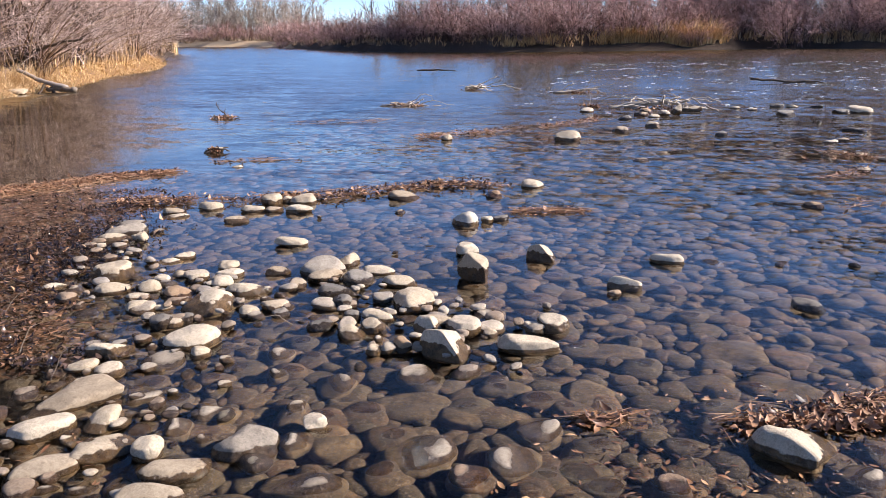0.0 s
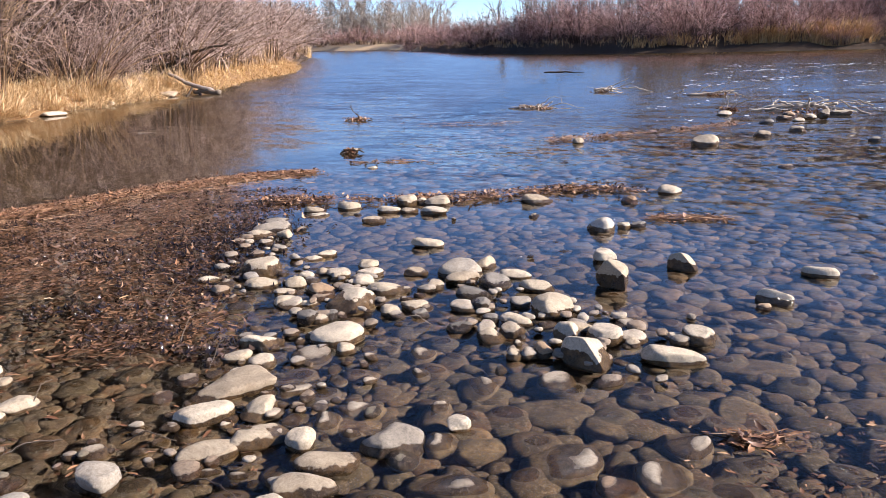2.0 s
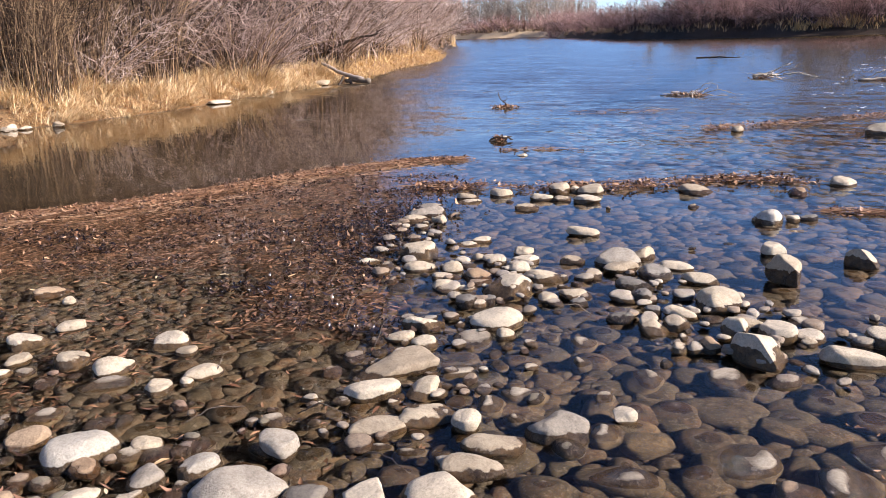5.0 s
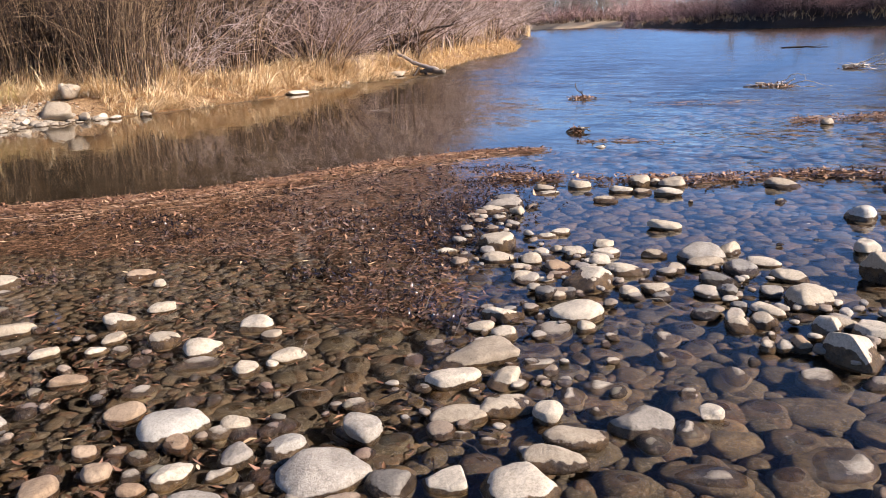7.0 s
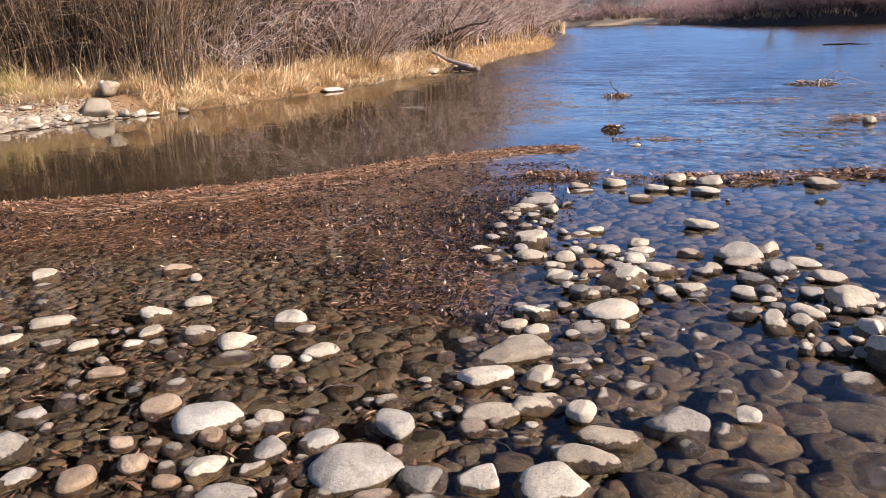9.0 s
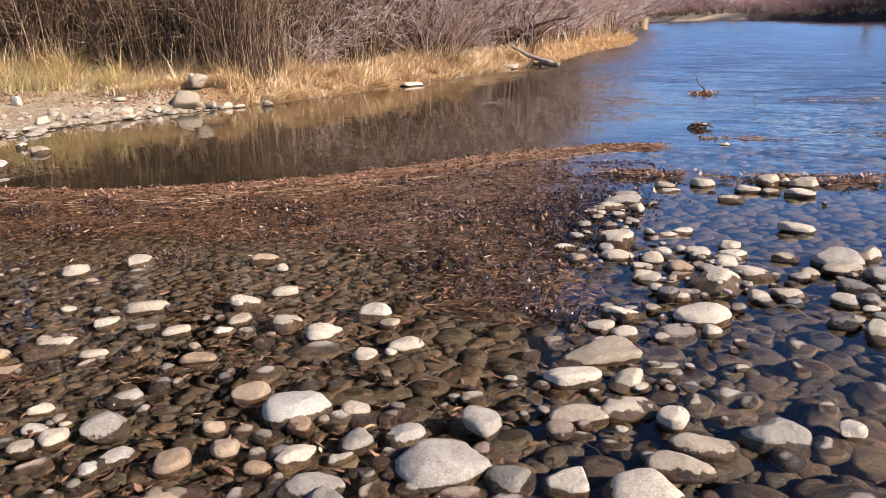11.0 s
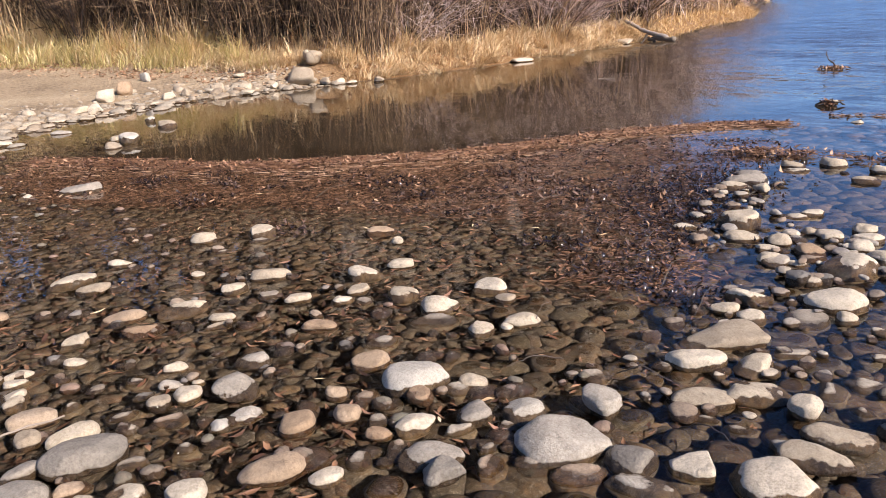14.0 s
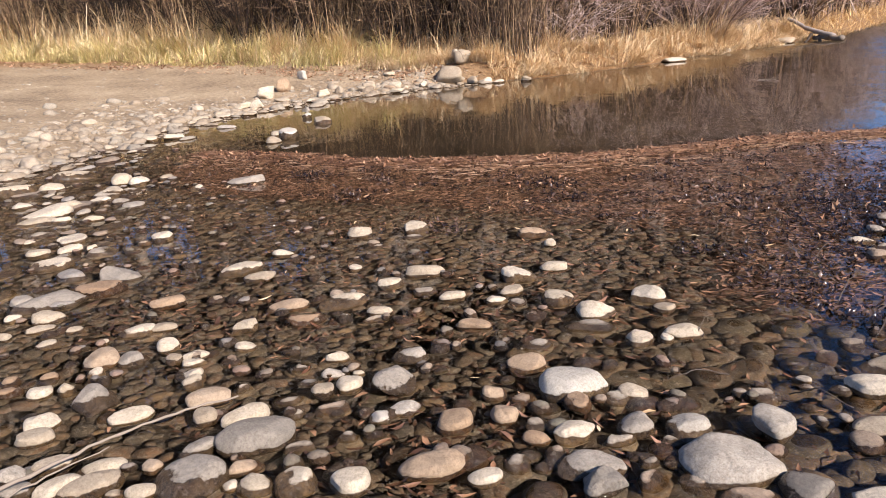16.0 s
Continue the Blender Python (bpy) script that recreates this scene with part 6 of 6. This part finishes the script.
for off, gap in ((7.0, 2.6), (11.0, 2.8), (15.0, 2.8)):
    y = -13.0 + off * 0.3
    while y < 41:
        spots.append((bank_edge(y) - off + rng.uniform(-1.0, 1.0), y, rng.uniform(1.15, 1.55), rng.uniform(0, 360)))
        y += gap * rng.uniform(0.8, 1.2)
thicket(grove, spots)


def woods(n, x0, x1, depth, height, label, base, floor):
    """Far woods: a mass of thin bare stems and twigs."""
    x = rng.uniform(x0, x1, n)
    y = base(x) + rng.uniform(0, depth, n)
    t = np.linspace(0, 1, 4)
    H = height * rng.uniform(0.55, 1.0, n)
    lx, ly = rng.normal(size=(2, n)) * 0.12
    p = np.stack([x[:, None] + lx[:, None] * H[:, None] * t, y[:, None] + ly[:, None] * H[:, None] * t, ground(x, y)[:, None] - 0.2 + H[:, None] * t], -1)
    rad = floor * rng.uniform(0.7, 2.2, n)[:, None] * np.array([1.6, 1.2, 0.8, 0.4])[None]
    q, qr = offshoots(p, rad, n * 3, rng, height * 0.28, 3, 0.6, 0.2, 0.35)
    return tagged(new("far_woods", tube_mesh("far_woods", [(p, rad), (q, np.maximum(qr, floor * 0.6))], BARK)), label, "woods", kind="stuff")


woods(1500, -175, -62, 40, 8.0, "dense bare grey woods behind the river's bend", lambda x: 186 + 0 * x, 0.05)
woods(700, -20, 70, 14, 8.5, "bare grey woods behind the opposite bank", lambda x: np.interp(x, RIGHT_X, RIGHT_Y) + 14, 0.03)


def blades(name, x, y, lo, hi, width, material, lean=0.6, sink=0.02):
    """Grass: bent tapering blades on the ground."""
    n = len(x)
    H = rng.uniform(lo, hi, n)
    H = H * np.clip(0.8 + 0.5 * wobble(x, y, 2.6, 8.0) + 0.3 * wobble(x, y, 7.0, 5.0), 0.25, 1.3)
    a = 3.0 * wobble(x, y, 2.1, 9.0) + rng.normal(size=n) * 1.2
    le = rng.uniform(0.1, 1.0, n) * lean * H
    t = np.array([0, 0.4, 0.75, 1.0])
    half = np.array([1.0, 0.85, 0.55, 0.08])
    cx = x[:, None] + np.cos(a)[:, None] * le[:, None] * t[None] ** 2
    cy = y[:, None] + np.sin(a)[:, None] * le[:, None] * t[None] ** 2
    cz = ground(x, y)[:, None] - sink + H[:, None] * (t[None] - 0.35 * rng.uniform(0, 1, n)[:, None] * t[None] ** 3)
    b = a + np.pi / 2 + rng.normal(size=n) * 0.5
    w = rng.uniform(0.6, 1.2, n)[:, None] * width * half[None]
    l = np.stack([cx - np.cos(b)[:, None] * w, cy - np.sin(b)[:, None] * w, cz], -1)
    r = np.stack([cx + np.cos(b)[:, None] * w, cy + np.sin(b)[:, None] * w, cz], -1)
    v = np.stack([l, r], 2)
    idx = np.arange(n * 8).reshape(n, 4, 2)
    f = np.stack([idx[:, :-1, 0], idx[:, :-1, 1], idx[:, 1:, 1], idx[:, 1:, 0]], -1)
    return array_mesh(name, v.reshape(-1, 3), f.reshape(-1), 4, material)


def bank_band(n, y0, y1, d0, d1):
    y = rng.uniform(y0, y1, n)
    d = rng.uniform(d0, d1, n)
    x = bank_edge(y) - d
    return x + 0.25 * wobble(x, y, 0.9) + 0.1 * wobble(d * 3, y, 2.0), y


def meadow(name, label, x, y, lo, hi, width, material, lean=0.6, clump=0.4):
    k = rng.uniform(size=len(x)) < np.clip(0.6 + clump * wobble(x, y, 1.7, 4.0) + clump * wobble(x, y, 4.5, 1.0), 0.05, 1)
    for bx, by, r in ((-13.95, 9.35, 0.8), (-12.8, 15.2, 0.9), (-13.6, 20.9, 0.7)):
        k &= np.hypot(x - bx, y - by) > r
    return tagged(new(name, blades(name, x[k], y[k], lo, hi, width, material, lean)), label, "grass", kind="stuff")


x, y = bank_band(70000, 8.4, 24, -0.08, 2.0)
meadow("dry_grass", "matted golden dry grass along the near bank's edge", x, y, 0.08, 0.36, 0.0075, GOLD, 2.6, 1.4)
x, y = bank_band(12000, 9.2, 24, 0.3, 2.2)
meadow("dry_grass", "taller golden tufts in the matted grass", x, y, 0.25, 0.65, 0.0075, GOLD, 1.6, 1.8)
x, y = bank_band(12000, 24, 50, -0.1, 2.6)
meadow("dry_grass", "golden dry grass along the bank upstream", x, y, 0.08, 0.36, 0.01, BROWNGRASS, 2.4, 1.2)
x, y = bank_band(80000, -9.0, 9.2, -0.3, 4.0)
x += 0.5 * wobble(x, y, 1.3, 7.0)
meadow("fading_grass", "yellow-green grass fading to straw above the dirt beach", x, y, 0.18, 0.8, 0.0068, GREEN, 1.9, 1.0)
x, y = bank_band(26000, -9.0, 9.8, -0.2, 4.2)
meadow("dry_grass", "straw-coloured grass above the dirt beach", x, y, 0.2, 0.85, 0.007, GOLD, 1.8, 1.2)
x, y = bank_band(4200, -9.0, 26, 1.8, 5.0)
meadow("dead_reed", "tall dead reeds and weed stalks before the willows", x, y, 0.6, 1.9, 0.005, REED, 0.5, 1.5)
x, y = bank_band(3500, 26, 60, 1.0, 4.0)
meadow("dead_reed", "tall dead reeds along the bank upstream", x, y, 0.8, 2.0, 0.014, REED, 0.4, 0.8)
for lo, hi, n, h0, h1, mat, note in ((-4.0, 2.5, 1500, 0.4, 1.1, BROWNGRASS, "low straw-coloured grass on the opposite bank's edge"), (5.0, 10.6, 3000, 0.6, 1.8, BROWNGRASS, "golden grass on the opposite bank's edge"), (11.2, 16.4, 5200, 0.8, 2.3, BROWNGRASS, "bright tall tuft of golden grass on the opposite bank"), (18.0, 34.0, 2600, 0.5, 1.4, REED, "rusty dead grass along the opposite bank"), (-44.0, -6.0, 1600, 0.3, 0.8, REED, "dull dead grass along the opposite bank")):
    x = (lo + hi) / 2 + np.clip(rng.normal(size=n), -2.2, 2.2) * (hi - lo) / 3.4
    y = np.interp(x, RIGHT_X, RIGHT_Y) + rng.uniform(0.7, 1.7, n)
    meadow("bank_grass", note, x, y, h0, h1, 0.03, mat, 1.3, 0.8)
x, y = bank_band(700, 84, 90, 0.0, 3.5)
meadow("bank_grass", "pale golden grass on the point upstream", x, y, 0.8, 2.2, 0.05, GOLD, 0.5, 0.1)
x, y = in_polygon([(-13.8, 10.6), (-14.3, 9.5), (-14.9, 8.9), (-16.4, 8.1), (-18.8, 7.3), (-19.4, 11.0)], 36000)
meadow("dry_grass", "matted golden grass and litter behind the stones", x, y, 0.08, 0.4, 0.007, GOLD, 2.6, 0.8)
x, y = bank_band(15000, -9.0, 8.6, 0.8, 3.0)
meadow("dry_grass", "tall pale tufts standing in the fading grass", x, y, 0.5, 1.3, 0.0068, GOLD, 1.4, 1.6)
x, y = bank_band(12000, 5.5, 12.5, 0.9, 3.4)
meadow("dry_grass", "tall golden tufts of grass before the canes", x, y, 0.3, 0.95, 0.0045, GOLD, 1.5, 1.5)
x, y = bank_band(22000, -9.0, 8.4, -0.9, 0.7)
meadow("fading_grass", "short green tufts at the beach's back edge", x, y, 0.04, 0.24, 0.005, GREEN, 2.6, 1.4)
x, y = bank_band(1500, -4.0, 10.5, 1.2, 2.4)
meadow("dead_reed", "tall straw-coloured dead stalks in the front of the canes", x, y, 0.5, 1.9, 0.0055, REED, 0.7, 1.0)
x, y = bank_band(3500, 2.0, 10.5, 1.8, 3.6)
meadow("dead_reed", "tall rusty dead stalks among the canes", x, y, 1.2, 3.0, 0.006, REED, 0.4, 1.7)
x, y = bank_band(14000, -9.0, 6.2, 0.7, 3.6)
meadow("dry_grass", "tall yellow grass reaching up into the canes", x, y, 0.8, 1.8, 0.0068, GOLD, 1.1, 1.3)
# leaves fallen on the bank and blown along the back of the beach
x, y = bank_band(5200, 2.0, 9.5, -2.2, 1.2)
k = (left_land(x, y) > 0.2) & (rng.uniform(size=len(x)) < np.clip(0.35 + 0.9 * wobble(x, y, 1.2, 3.0), 0.03, 1))
x, y = x[k], y[k]
leaves("bank_leaf", "rusty leaves blown along the back of the beach", x, y, ground(x, y) + 0.012, 0.05, 0.11, 0.4, DRYLEAF, 25, 0.4)
x, y = bank_band(11000, 1.0, 24, -1.6, 3.4)
k = (left_land(x, y) > 0.15) & (rng.uniform(size=len(x)) < smooth(3.0, 9.0, y) * 0.8 + 0.2)
x, y = x[k], y[k]
leaves("bank_leaf", "rusty fallen leaves on the bank", x, y, ground(x, y) + 0.015, 0.05, 0.1, 0.35, DRYLEAF, 30, 0.4)
